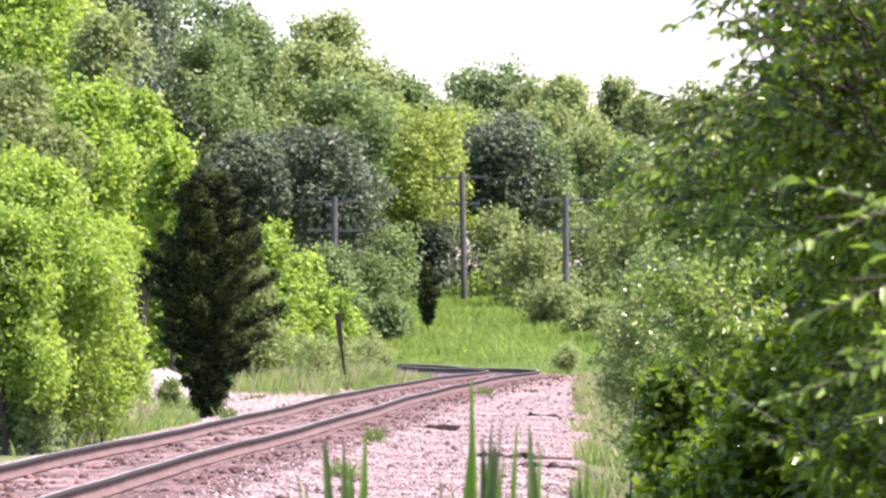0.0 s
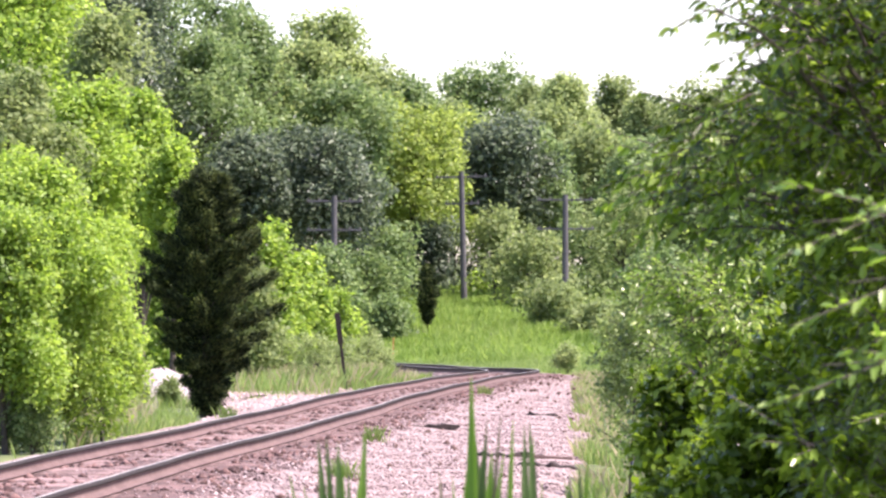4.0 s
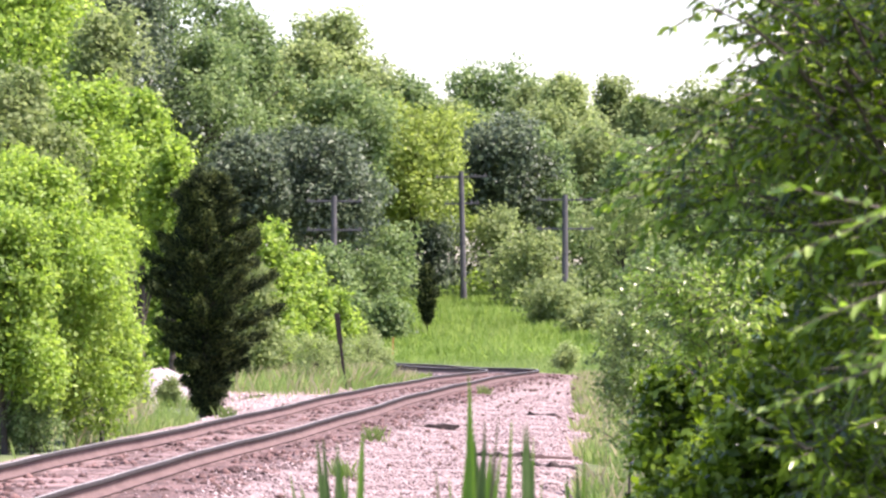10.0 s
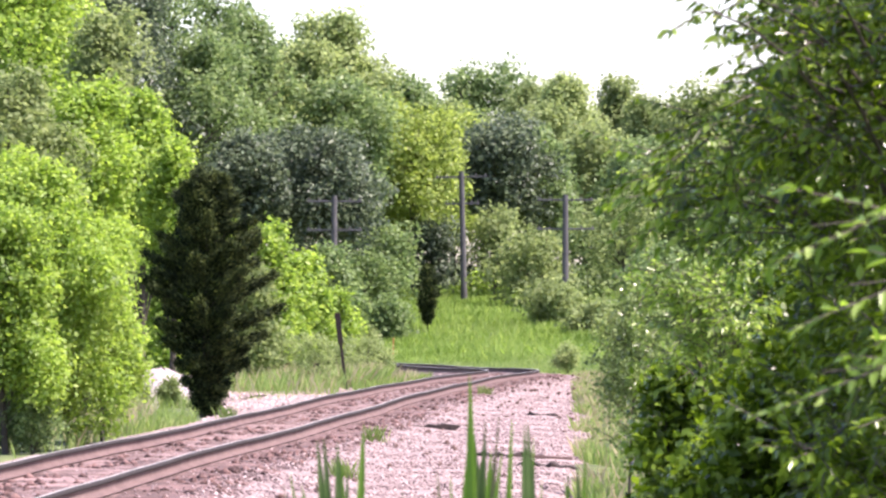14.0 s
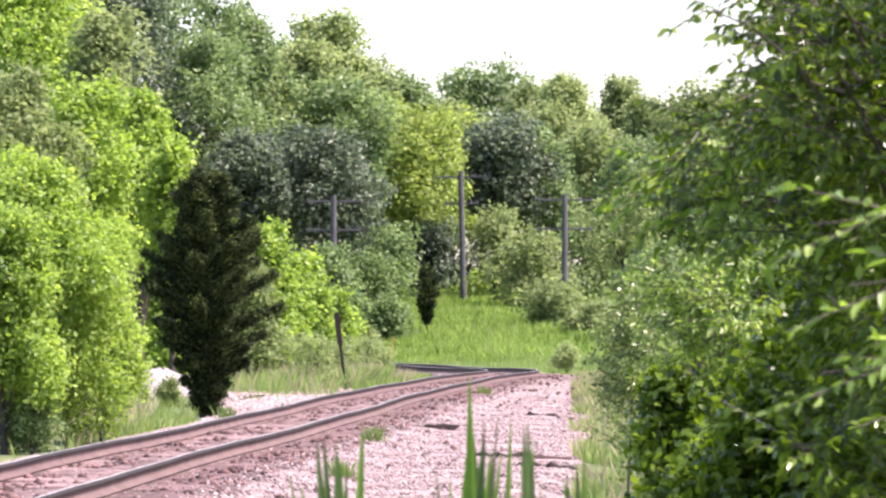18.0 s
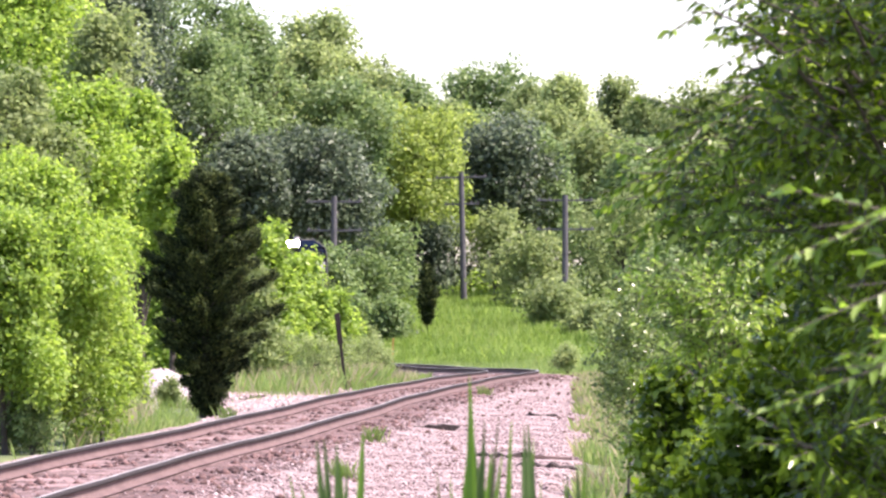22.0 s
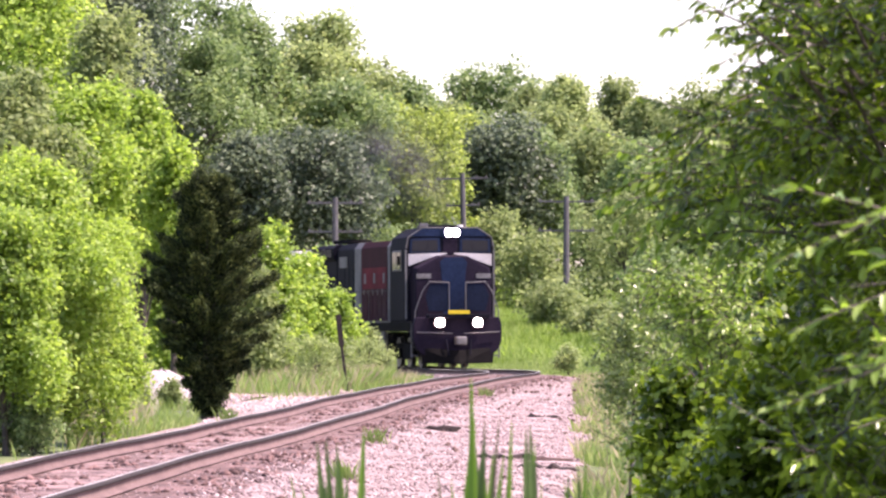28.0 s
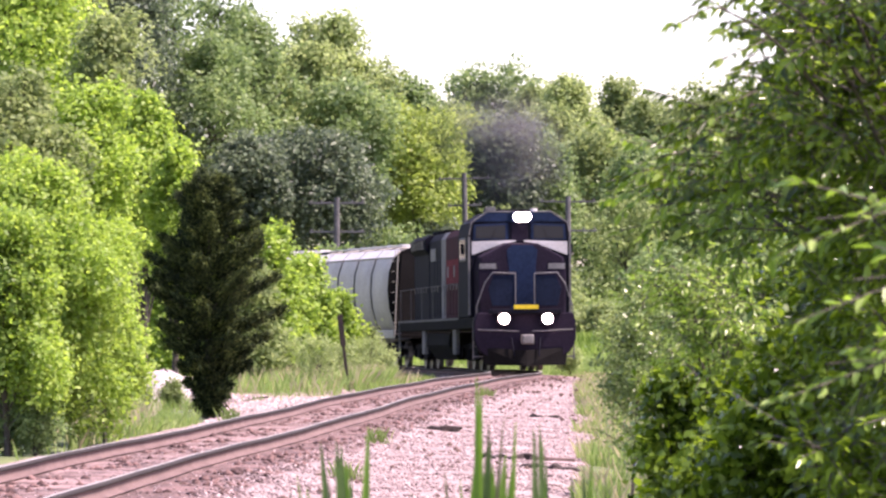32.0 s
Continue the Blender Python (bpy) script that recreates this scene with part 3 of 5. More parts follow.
    shrubs = [
        (-5.02, 205, 4.70, 1.08, 1.17, LEAF_OAK, 0.3),
        (2.73, 240, 7.05, 1.80, 2.61, LEAF_MID, 0.32), (4.59, 228, 5.55, 2.00, 1.84, LEAF_MID, 0.32),
        (7.52, 235, 6.55, 1.91, 1.85, LEAF_OAK, 0.32), (9.37, 230, 7.59, 2.16, 1.41, LEAF_MID, 0.32),
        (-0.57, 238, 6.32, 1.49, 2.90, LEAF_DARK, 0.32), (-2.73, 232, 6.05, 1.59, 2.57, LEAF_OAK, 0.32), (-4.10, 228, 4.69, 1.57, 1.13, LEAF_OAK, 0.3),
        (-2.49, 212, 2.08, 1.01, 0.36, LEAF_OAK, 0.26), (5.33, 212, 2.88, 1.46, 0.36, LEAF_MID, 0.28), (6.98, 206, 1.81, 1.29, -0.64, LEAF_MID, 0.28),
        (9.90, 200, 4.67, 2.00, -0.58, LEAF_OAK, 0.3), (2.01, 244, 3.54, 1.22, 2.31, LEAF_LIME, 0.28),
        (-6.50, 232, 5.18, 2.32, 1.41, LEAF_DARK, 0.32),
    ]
    for i, (x, y, top, half, low, mat, leaf) in enumerate(shrubs):
        make_tree("shrub", x, y, top, half * 1.15, low, mat, leaf * 0.85, "rounded green shrub at the edge of the woods", "shrub", seed=100 + i, clumps=520, per=9)
    left = [
        (-11.90, 128, 12.33, 2.72, 3.69, LEAF_LIME, 0.19, 2600), (-8.98, 118, 9.42, 1.11, 3.52, LEAF_MID, 0.17, 1100),
        (-7.48, 112, 6.99, 1.05, 2.58, LEAF_LIME, 0.17, 1200), (-6.47, 108, 5.58, 0.61, 2.54, LEAF_LIME, 0.15, 700), (-8.45, 105, 6.84, 1.38, 2.51, LEAF_LIME, 0.16, 1500), (-9.55, 100, 6.96, 1.38, 2.46, LEAF_MID, 0.16, 1300),
        (-5.95, 66, 3.75, 1.35, -0.05, LEAF_LIME, 0.085, 6000), (-7.2, 69, 4.1, 1.2, 0.2, LEAF_LIME, 0.085, 3000), (-5.2, 69, 2.3, 0.62, 0.35, LEAF_LIME, 0.085, 2000), (-6.05, 62.5, 3.0, 0.78, 0.3, LEAF_LIME, 0.085, 2600),
    ]
    for i, (x, y, top, half, low, mat, leaf, n) in enumerate(left):
        make_tree("willow_tree", x, y, top, half, low, mat, leaf, "bright yellow-green leafy tree beside the track", seed=200 + i, clumps=int(n * 1.2), per=11, shoot=1.7)
    verge = [
        (-5.02, 128, 4.59, 0.99, -0.55, LEAF_LIME, 0.17, 900), (-4.10, 139, 3.8, 0.84, -0.72, LEAF_LIME, 0.17, 650), (-4.44, 132, 3.65, 0.74, -0.61, LEAF_LIME, 0.17, 600),
        (-3.28, 141, 2.50, 0.67, -0.76, LEAF_LIME, 0.16, 900), (-2.47, 142, 1.27, 0.53, -0.77, LEAF_MID, 0.15, 300), (-5.40, 122, 3.59, 0.88, 0.08, LEAF_MID, 0.17, 600), (-6.82, 135, 5.2, 1.10, -0.66, LEAF_LIME, 0.17, 700),
        (-5.71, 158, 4.11, 0.83, -1.03, LEAF_MID, 0.2, 500), (-8.47, 140, 4.25, 1.23, -0.74, LEAF_LIME, 0.2, 700), (-10.39, 150, 4.07, 1.50, -0.90, LEAF_MID, 0.2, 700), (-7.68, 160, 4.24, 1.40, -1.06, LEAF_MID, 0.2, 700),
        (4.11, 150, 0.47, 0.49, -0.24, LEAF_PALE, 0.1, 300),
    ]
    weeds = [(-6.38, 93, 0.1, 0.26, -0.39), (-6.9, 94, 0.15, 0.3, -0.39), (-5.75, 95, 0.02, 0.17, -0.44), (-5.25, 122, 0.84, 0.61, -0.53), (-4.37, 123, 0.96, 0.65, -0.54), (-3.30, 118, 0.87, 0.59, -0.46), (-2.81, 122, 0.66, 0.58, -0.53),
             (-2.21, 127, 0.85, 0.54, -0.45), (-1.77, 130, 0.51, 0.39, -0.50), (-6.13, 84, 0.52, 0.42, -0.32), (-6.12, 76, 0.24, 0.38, -0.52), (-5.85, 66.4, 0.75, 0.45, -0.45), (-5.68, 62.6, 0.3, 0.36, -0.5), (-6.1, 62.9, 0.3, 0.36, -0.5)]
    for i, (x, y, top, half, low) in enumerate(weeds):
        # nearer than 70 m: darker clumps added for the shade under the willows
        make_tree("weed_clump", x, y, top + 0.12, half * 1.25, low, LEAF_OAK if y < 70 else LEAF_PALE if i % 2 else LEAF_MID, 0.07, "soft green tall weeds beside the railway", "weeds", seed=500 + i, clumps=420, per=9)
    for i, (x, y, top, half, low, mat, leaf, n) in enumerate(verge):
        make_tree("bush", x, y, top - 0.1 * (top - low), half * 0.9, low, mat, leaf, "bright green leafy bush beside the railway", "bush", seed=300 + i, clumps=int(n * 1.3), per=10, shoot=1.5)
    make_cedar(-4.62, 88, 4.55, 1.28, -0.3, "dark green dense cedar tree beside the track", 3)
    make_cedar(-0.75, 215, 3.95, 0.55, 1.15, "small dark cedar at the edge of the meadow", 5, 40, 40, 0.2)


def build_grass():
    def meadow(rng, n):
        y = 186 + 90 * rng.random(n)
        return rng.uniform(-0.02, 0.05, n) * y, y
    grass_field("meadow_grass", 90000, meadow, 0.36, 0.02, GRASS_MEADOW, "tall bright meadow grass on the bank behind the bend", 21)

    def tussocks(rng, n):
        k = 260
        cy = 188 + 78 * rng.random(k)
        cx = rng.uniform(-0.016, 0.044, k) * cy
        i = rng.integers(0, k, n)
        return cx[i] + rng.normal(size=n) * 0.45, cy[i] + rng.normal(size=n) * 0.5
    grass_field("meadow_tussocks", 16000, tussocks, 0.5, 0.022, GRASS_MEADOW, "taller tufts of meadow grass on the bank", 31)

    def left(rng, n):
        y = 60 + 95 * rng.random(n)
        edge = 2.7 + 0.3 * np.sin(y * 0.31) + 0.25 * np.sin(y * 0.83 + 1) + 2.3 * np.exp(-((y - 92) / 9) ** 2)
        x = np.interp(y, TRACK_NP[:400, 1], TRACK_NP[:400, 0]) - edge - 6 * rng.random(n) ** 1.4
        return x, y
    grass_field("verge_grass", 27000, left, 0.3, 0.009, GRASS, "green and straw-coloured grass beside the ballast", 22)

    def bend(rng, n):
        y = 146 + 45 * rng.random(n)
        return np.interp(y, [140, 150, 190], [4.6, 3.6, -3.0]) + 9 * rng.random(n), y
    grass_field("bend_grass", 22000, bend, 0.35, 0.022, GRASS, "bright grass outside the bend of the track", 25)

    def weeds(rng, n):
        y = 60 + 95 * rng.random(n)
        return np.interp(y, TRACK_NP[:400, 1], TRACK_NP[:400, 0]) - 2.9 - 2.4 * np.exp(-((y - 92) / 10) ** 2) - 3.5 * rng.random(n), y
    grass_field("dry_weeds", 8000, weeds, 0.42, 0.009, GRASS_DRY, "dry straw-coloured weeds beside the ballast", 26)

    def tall(rng, n):
        y = 108 + 26 * rng.random(n)
        return np.interp(rng.random(n), [0, 1], [-0.046, -0.012]) * y, y
    keep = lambda f: (lambda rng, n: (lambda x, y: (x[off_track(x, y) < -2.9], y[off_track(x, y) < -2.9]))(*f(rng, n)))
    grass_field("tall_weeds", 30000, keep(tall), 0.55, 0.008, GRASS, "tall soft green weeds by the old post", 27)
    grass_field("tall_straw", 7000, keep(tall), 0.62, 0.006, GRASS_DRY, "tall pale seeding grass by the old post", 28)

    def right(rng, n):
        y = 33 + 112 * rng.random(n)
        return 0.3 + 0.0283 * y + 0.25 * np.sin(y * 0.5) + 4 * rng.random(n) ** 1.3, y
    grass_field("roadside_grass", 40000, right, 0.3, 0.009, GRASS, "green weeds and grass at the edge of the gravel", 23)
    grass_field("straw_grass", 12000, right, 0.36, 0.006, GRASS_DRY, "dry straw-coloured grass at the edge of the gravel", 24)


def utility_pole(x, y, top, arms, lean, label):
    base = gz(x, y)
    p = thing("utility_pole", pose(x, y, base - 0.1, 0, lean, 0), label, "utility pole", "line of poles along the railway")
    H = top - base + 0.1
    part("pole", tube((0, 0, 0), (0, 0, H), 0.17, 0.13, 12), POLE_WOOD, p)
    for z, half in arms:
        arm = part("crossarm", box(-half, half, -0.05, 0.05, H - z - 0.045, H - z + 0.045, bevel=0.01), POLE_WOOD, p)
        for k in (-0.92, -0.55, 0.55, 0.92):
            part("insulator", tube((half * k, 0, H - z + 0.045), (half * k, 0, H - z + 0.16), 0.035, 0.025), POLE_WOOD, arm)
    return p


def build_poles():
    utility_pole(1.095, 236, 8.99, [(0.3, 1.35), (1.7, 0.9)], -1.2, "weathered grey wooden utility pole with a crossarm")
    utility_pole(5.89, 218, 7.28, [(0.25, 1.35), (1.65, 1.4)], 0.0, "weathered wooden utility pole with two crossarms")
    utility_pole(-5.11, 212, 7.06, [(0.25, 1.3), (1.6, 1.3)], 0.0, "distant grey wooden utility pole with a crossarm")
    x, y = -2.47, 115
    b = gz(x, y)
    post = thing("rail_post", pose(x + 0.02, y, b - 0.1, 0, -6.8, 0), "rusty leaning old steel rail post in the grass", "post")
    part("post", box(-0.04, 0.04, -0.025, 0.025, 0, 2.05, bevel=0.008), ROTTEN, post)
    part("plate", box(-0.07, 0.07, -0.05, -0.03, 1.3, 2.1, bevel=0.008), ROTTEN, post)


# ---- foreground plants ----
def blade_leaves(rng, pts, dirs, size, aspect):
    """Pointed oval leaves folded along the midrib; each hangs along its direction."""
    n = len(pts)
    d = dirs / (np.linalg.norm(dirs, axis=1)[:, None] + 1e-9)
    up = rng.normal(size=(n, 3)) * 0.55 + np.array([-0.2, -0.1, 1.0])
    side = np.cross(d, up)
    side /= np.linalg.norm(side, axis=1)[:, None] + 1e-9
    nor = np.cross(side, d)
    L = (size * rng.uniform(0.6, 1.25, n))[:, None]
    w = L * aspect * 0.5
    curl = -nor * L * rng.uniform(0.0, 0.25, n)[:, None]
    V = np.empty((n, 6, 3))
    V[:, 0] = pts
    V[:, 1] = pts + d * L * 0.3 + side * w + nor * w * 0.4
    V[:, 2] = pts + d * L * 0.68 + side * w * 0.75 + nor * w * 0.3 + curl * 0.4
    V[:, 3] = pts + d * L + curl
    V[:, 4] = pts + d * L * 0.68 - side * w * 0.75 + nor * w * 0.3 + curl * 0.4
    V[:, 5] = pts + d * L * 0.3 - side * w + nor * w * 0.4
    k = 6 * np.arange(n)[:, None]
    Q = np.concatenate([k + np.array([[0, 1, 2, 3]]), k + np.array([[0, 3, 4, 5]])])
    return V.reshape(-1, 3), Q


def make_bough(rng, root, tip, twigs, leaf, aspect, hang=0.35):
    """A curved stem from root to tip; side twigs on its outer part carry leaves in two ranks. Coordinates are relative to root."""
    root, tip = np.array(root), np.array(tip)
    span = tip - root
    L = np.linalg.norm(span)
    bow = np.array([0, 0, 0.16 * L])
    pos = lambda f: span * f + bow * 4 * f * (1 - f) * 0.6
    bm = bmesh.new()
    last = Vector((0, 0, 0))
    for f in (0.25, 0.5, 0.75, 1.0):
        p = Vector(pos(f))
        add_tube(bm, last, p, 0.006 * (1.3 - f), 0.006 * (1.05 - f) + 0.001, 5)
        last = p
    pts, dirs = [], []
    ahead = span / L
    for k in range(twigs):
        f = 1.0 if k == 0 else 0.3 + 0.7 * (k / twigs) ** 0.8
        a = pos(f)
        if k == 0:
            a = pos(0.8)
            way = pos(1.0) - a + np.array([0, 0, -0.03])
        else:
            way = ahead * 0.5 + np.clip(rng.normal(size=3), -1.4, 1.4) * np.array([0.9, 0.9, 0.55])
        way /= np.linalg.norm(way) + 1e-6
        ln = leaf * rng.uniform(3.0, 6.0)
        b = a + way * ln + np.array([0, 0, -hang * 0.25 * ln])
        add_tube(bm, Vector(a), Vector(b), 0.0028, 0.0012, 3)
        m = int(rng.integers(9, 16))
        g = (np.arange(m) + 0.5 + rng.uniform(-.25, .25, m)) / m
        flank = np.cross(way, np.array([0, 0, 1.0]) + rng.normal(size=3) * 0.35)
        flank /= np.linalg.norm(flank) + 1e-6
        sgn = np.where(np.arange(m) % 2, 1.0, -1.0)
        pts.append(a + (b - a) * g[:, None] + rng.normal(size=(m, 3)) * leaf * 0.06)
        dirs.append(way * 0.6 + flank * sgn[:, None] * (0.95 - 0.7 * g[:, None]) + rng.normal(size=(m, 3)) * 0.22 + np.array([0, 0, -hang]))
    V, Q = blade_leaves(rng, np.concatenate(pts), np.concatenate(dirs), leaf, aspect)
    return bm, V, Q


def bough_part(parent, rng, root, tip, twigs, leaf, aspect, mat, hang=0.35):
    """One bough: a stem with its leaves, hinged at its root."""
    bm, V, Q = make_bough(rng, root, tip, twigs, leaf, aspect, hang)
    stem = part("bough", bm, BARK, parent, m=Matrix.Translation(Vector(root)))
    lv = new("foliage", np_mesh("foliage", V, Q, mat))
    lv.parent = stem
    return stem


BOUGHS, SWAYS = [], []


def boughs_of(t, rng, base, ends, twigs, leaf, aspect, mat, length=0.8, drop=0.5, lean=1.0, hang=0.35):
    """Boughs of a tree t by where their ends hang; they come from the side of its trunk and from below."""
    bx, by, g = base
    for x, y, z in ends:
        tip = Vector((x - bx, y - by, z - g))
        side = Vector((-tip.x, -tip.y, 0))
        side = side.normalized() * min(side.length, length)
        root = tip + side + Vector((0, 0, -min(drop, tip.z * 0.6)))
        b = bough_part(t, rng, root, tip, twigs, leaf, aspect, mat, hang)
        BOUGHS.append((b, lean * rng.uniform(0.7, 1.35), rng.uniform(0, 6.28)))


def build_right_plants():
    rng = np.random.default_rng(50)
    bx, by = 2.0, 13.6
    g = gz(bx, by)
    t = thing("cherry_tree", pose(bx, by, g), "leafy dark green tree overhanging close to the camera", "tree")
    bm = bmesh.new()
    add_tube(bm, (0, 0, 0), (-0.05, 0, 1.2), 0.06, 0.05)
    add_tube(bm, (-0.05, 0, 1.2), (0.05, 0.1, 3.6), 0.05, 0.03)
    for k in range(9):
        a = k * 2.4
        add_tube(bm, (0, 0.03, 1.0 + 0.3 * k), (math.cos(a) * 0.9, math.sin(a) * 0.9, 1.9 + 0.3 * k), 0.025, 0.008, 6)
    part("trunk", bm, BARK, t)
    # sprays that hang out over the sky and the track: x, distance, height of their ends
    sky_ends = [(0.6, 11.6, 2.28), (0.72, 11.8, 2.33), (0.76, 12, 2.29), (0.77, 12.2, 2.23), (0.79, 12.4, 2.19), (0.71, 12, 2.12), (0.74, 12.2, 2.09), (0.75, 12.6, 2.07), (0.83, 12.8, 2.1), (0.86, 12.4, 2.15), (0.86, 12.2, 2.09), (0.88, 12.8, 2.29), (0.9, 12.4, 2.35)]
    boughs_of(t, rng, (bx, by, g), sky_ends, 2, 0.042, 0.42, LEAF_NEAR, 0.75, 0.2)
    mid_ends = [(0.67, 13, 2.07), (0.73, 13.4, 2.05), (0.63, 13.2, 2.02), (0.57, 13.4, 1.98), (0.6, 13.6, 1.93), (0.65, 13.4, 1.95), (0.71, 13.6, 2.0), (0.74, 13.2, 1.94), (0.73, 13.6, 1.89), (0.77, 13, 1.98), (0.63, 13.8, 1.89), (0.57, 14, 1.92), (0.65, 13.2, 1.84)]
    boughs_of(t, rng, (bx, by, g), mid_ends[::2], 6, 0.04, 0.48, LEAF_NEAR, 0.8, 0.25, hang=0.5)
    # every other bough gets the lighter leaves that stand for sunlight
    boughs_of(t, rng, (bx, by, g), mid_ends[1::2], 7, 0.04, 0.48, LEAF_SUNLIT, 0.8, 0.25, hang=0.5)
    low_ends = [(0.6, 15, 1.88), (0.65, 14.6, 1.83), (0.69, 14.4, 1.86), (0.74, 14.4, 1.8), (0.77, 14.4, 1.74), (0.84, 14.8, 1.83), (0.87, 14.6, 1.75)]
    boughs_of(t, rng, (bx, by, g), low_ends, 7, 0.044, 0.46, LEAF_SUNLIT, 0.7, 0.1, hang=0.55)
    # the body of the crown
    body = []
    while len(body) < 105:
        y = rng.uniform(11.4, 14.6)
        x, z = rng.uniform(0.076, 0.122) * y, rng.uniform(1.0, 2.5)
        rim = float(np.interp((z - 1.5) / y, [-0.04, -0.015, 0.0, 0.012, 0.03, 0.045, 0.07], [0.07, 0.07, 0.077, 0.082, 0.08, 0.083, 0.083]))
        if x / y > rim:
            body.append((x, y, z))
    boughs_of(t, rng, (bx, by, g), body, 20, 0.042, 0.48, LEAF_NEAR, 0.7, 0.35)
    crest = [(rng.uniform(0.071, 0.083) * y, y, rng.uniform(2.0, 2.5)) for y in rng.uniform(12.0, 13.2, 20)]
    boughs_of(t, rng, (bx, by, g), crest, 16, 0.042, 0.48, LEAF_NEAR, 0.45, 0.3)
    # the rest of the crown, above and beside
    top = []
    # leaves overhead, out of view, added to shade the boughs below
    for _ in range(700):
        u = rng.normal(size=3)
        u /= np.linalg.norm(u)
        r = 0.55 + 0.5 * rng.random()
        top.append((0.25 + u[0] * r * 1.7, u[1] * r * 2.3, 3.95 + u[2] * r * 1.25))
    for _ in range(700):
        top.append((rng.uniform(0.0, 0.6), rng.uniform(-2.2, 0.8), rng.uniform(3.1, 4.2)))
    for _ in range(3200):
        top.append((rng.uniform(-0.55, 1.2), rng.uniform(0.9, 2.9), rng.uniform(0.4, 1.7)))
    V, Q = blade_leaves(rng, np.array(top), rng.normal(size=(len(top), 3)) * 0.7 + np.array([0, 0, -0.5]), 0.13, 0.5)
    n = 19000
    y = rng.uniform(0.3, 2.4, n)
    z = rng.uniform(1.5, 3.2, n)
    deep = np.stack([(0.082 + 0.005 * np.sin(y * 5) - 0.012 * np.clip((z - 2.1) / 0.3, 0, 1)) * (by + y) - bx + 1.0 * rng.random(n) ** 1.2, y, z], -1)
    hollow = np.sin(deep[:, 0] * 9 + 1) + np.sin(deep[:, 2] * 8 + deep[:, 1] * 3) + np.sin(deep[:, 0] * 5 - deep[:, 2] * 11)
    deep = deep[hollow > -0.7]
    W, P = blade_leaves(rng, deep, rng.normal(size=deep.shape) * 0.7 + np.array([0, 0, -0.5]), 0.055, 0.48)
    cr = new("crown", np_mesh("crown", np.concatenate([V, W]), np.concatenate([Q, P + len(V)]), LEAF_NEAR))
    cr.parent = t
    # a slim tree closer by, of which only the branch ends reach into view
    nx, ny = 1.45, 7.9
    gn = gz(nx, ny)
    tn = thing("cherry_sapling", pose(nx, ny, gn), "slim young tree with large pale-edged leaves", "tree")
    part("trunk", tube((0, 0, 0), (0.05, 0.05, 2.6), 0.03, 0.012), BARK, tn)
    near_ends = [(0.62, 7.6, 1.65), (0.7, 7.8, 1.55), (0.73, 7.5, 1.49), (0.65, 7.8, 1.4), (0.74, 7.5, 1.71)]
    boughs_of(tn, rng, (nx, ny, gn), near_ends, 2, 0.042, 0.42, LEAF_SUNLIT, 0.65, 0.12, 0.6, 0.15)
    # feathery young ash behind, sunlight put into its leaf colour
    bx, by = 1.2, 20.0
    g2 = gz(bx, by)
    t2 = thing("young_ash_tree", pose(bx, by, g2), "light green young tree in the thicket, sunlight in its leaf colour", "tree")
    part("trunk", tube((0, 0, 0), (0.05, 0, 1.9), 0.016, 0.008), BARK, t2)
    ash = [(0.89, 19.5, 1.69), (0.86, 20, 1.65), (0.97, 19.5, 1.66), (1.05, 19.5, 1.67), (1.13, 19.6, 1.71), (1.18, 19.4, 1.64), (1.24, 19.3, 1.59), (1.11, 19.4, 1.59), (1.03, 19.6, 1.57), (0.99, 19.6, 1.48), (1.09, 19.4, 1.49), (1.19, 19.2, 1.5), (1.28, 19.2, 1.46), (1.14, 19.4, 1.4), (1.06, 19.6, 1.37), (1.25, 19.4, 1.37), (1.32, 19.4, 1.54), (1.37, 19.4, 1.4), (0.97, 20, 1.57), (0.99, 20, 1.34), (1.2, 19.8, 1.79), (1.28, 19.8, 1.72)]
    boughs_of(t2, rng, (bx, by, g2), ash, 13, 0.036, 0.38, LEAF_SUNLIT, 0.35, 0.25, 0.7, 0.4)
    # slender sapling with small round leaves at the edge of the gravel
    bx, by = 1.2, 30.0
    g3 = gz(bx, by)
    t3 = thing("sapling", pose(bx, by, g3), "slender sapling with small round pale green leaves", "sapling")
    top = 1.75 - g3
    part("trunk", tube((0, 0, 0), (0.09, 0, top), 0.014, 0.004, 7), BARK, t3)
    lo = 0.62 - g3
    pts = []
    for k in range(46):
        f = (k + rng.random()) / 46
        z = lo + (top - 0.12 - lo) * f
        a = k * 2.4 + rng.normal() * 0.3
        wide = float(np.interp(f, [0, 0.2, 0.35, 0.7, 0.9, 1], [0.26, 0.3, 0.2, 0.3, 0.2, 0.08])) * rng.uniform(0.6, 1.25)
        p, q = np.array([0.09 * z / top, 0, z - 0.1]), np.array([math.cos(a) * wide + 0.05, math.sin(a) * wide, z + 0.1 * rng.random()])
        part("branch", tube(Vector(p), Vector(q), 0.004, 0.0015, 4), BARK, t3)
        m = int(rng.integers(110, 200)) if f > 0.35 else int(rng.integers(50, 110))
        h = rng.random(m)[:, None] ** 0.6
        pts.append(p + (q - p) * h + rng.normal(size=(m, 3)) * 0.038)
    V, Q = leaf_arrays(rng, np.concatenate(pts), 0.028, 0.8, 0.3)
    lv = new("foliage", np_mesh("foliage", V, Q, LEAF_ROUND))
    lv.parent = t3
    SWAYS.append((t3, 0.7, 1.0))
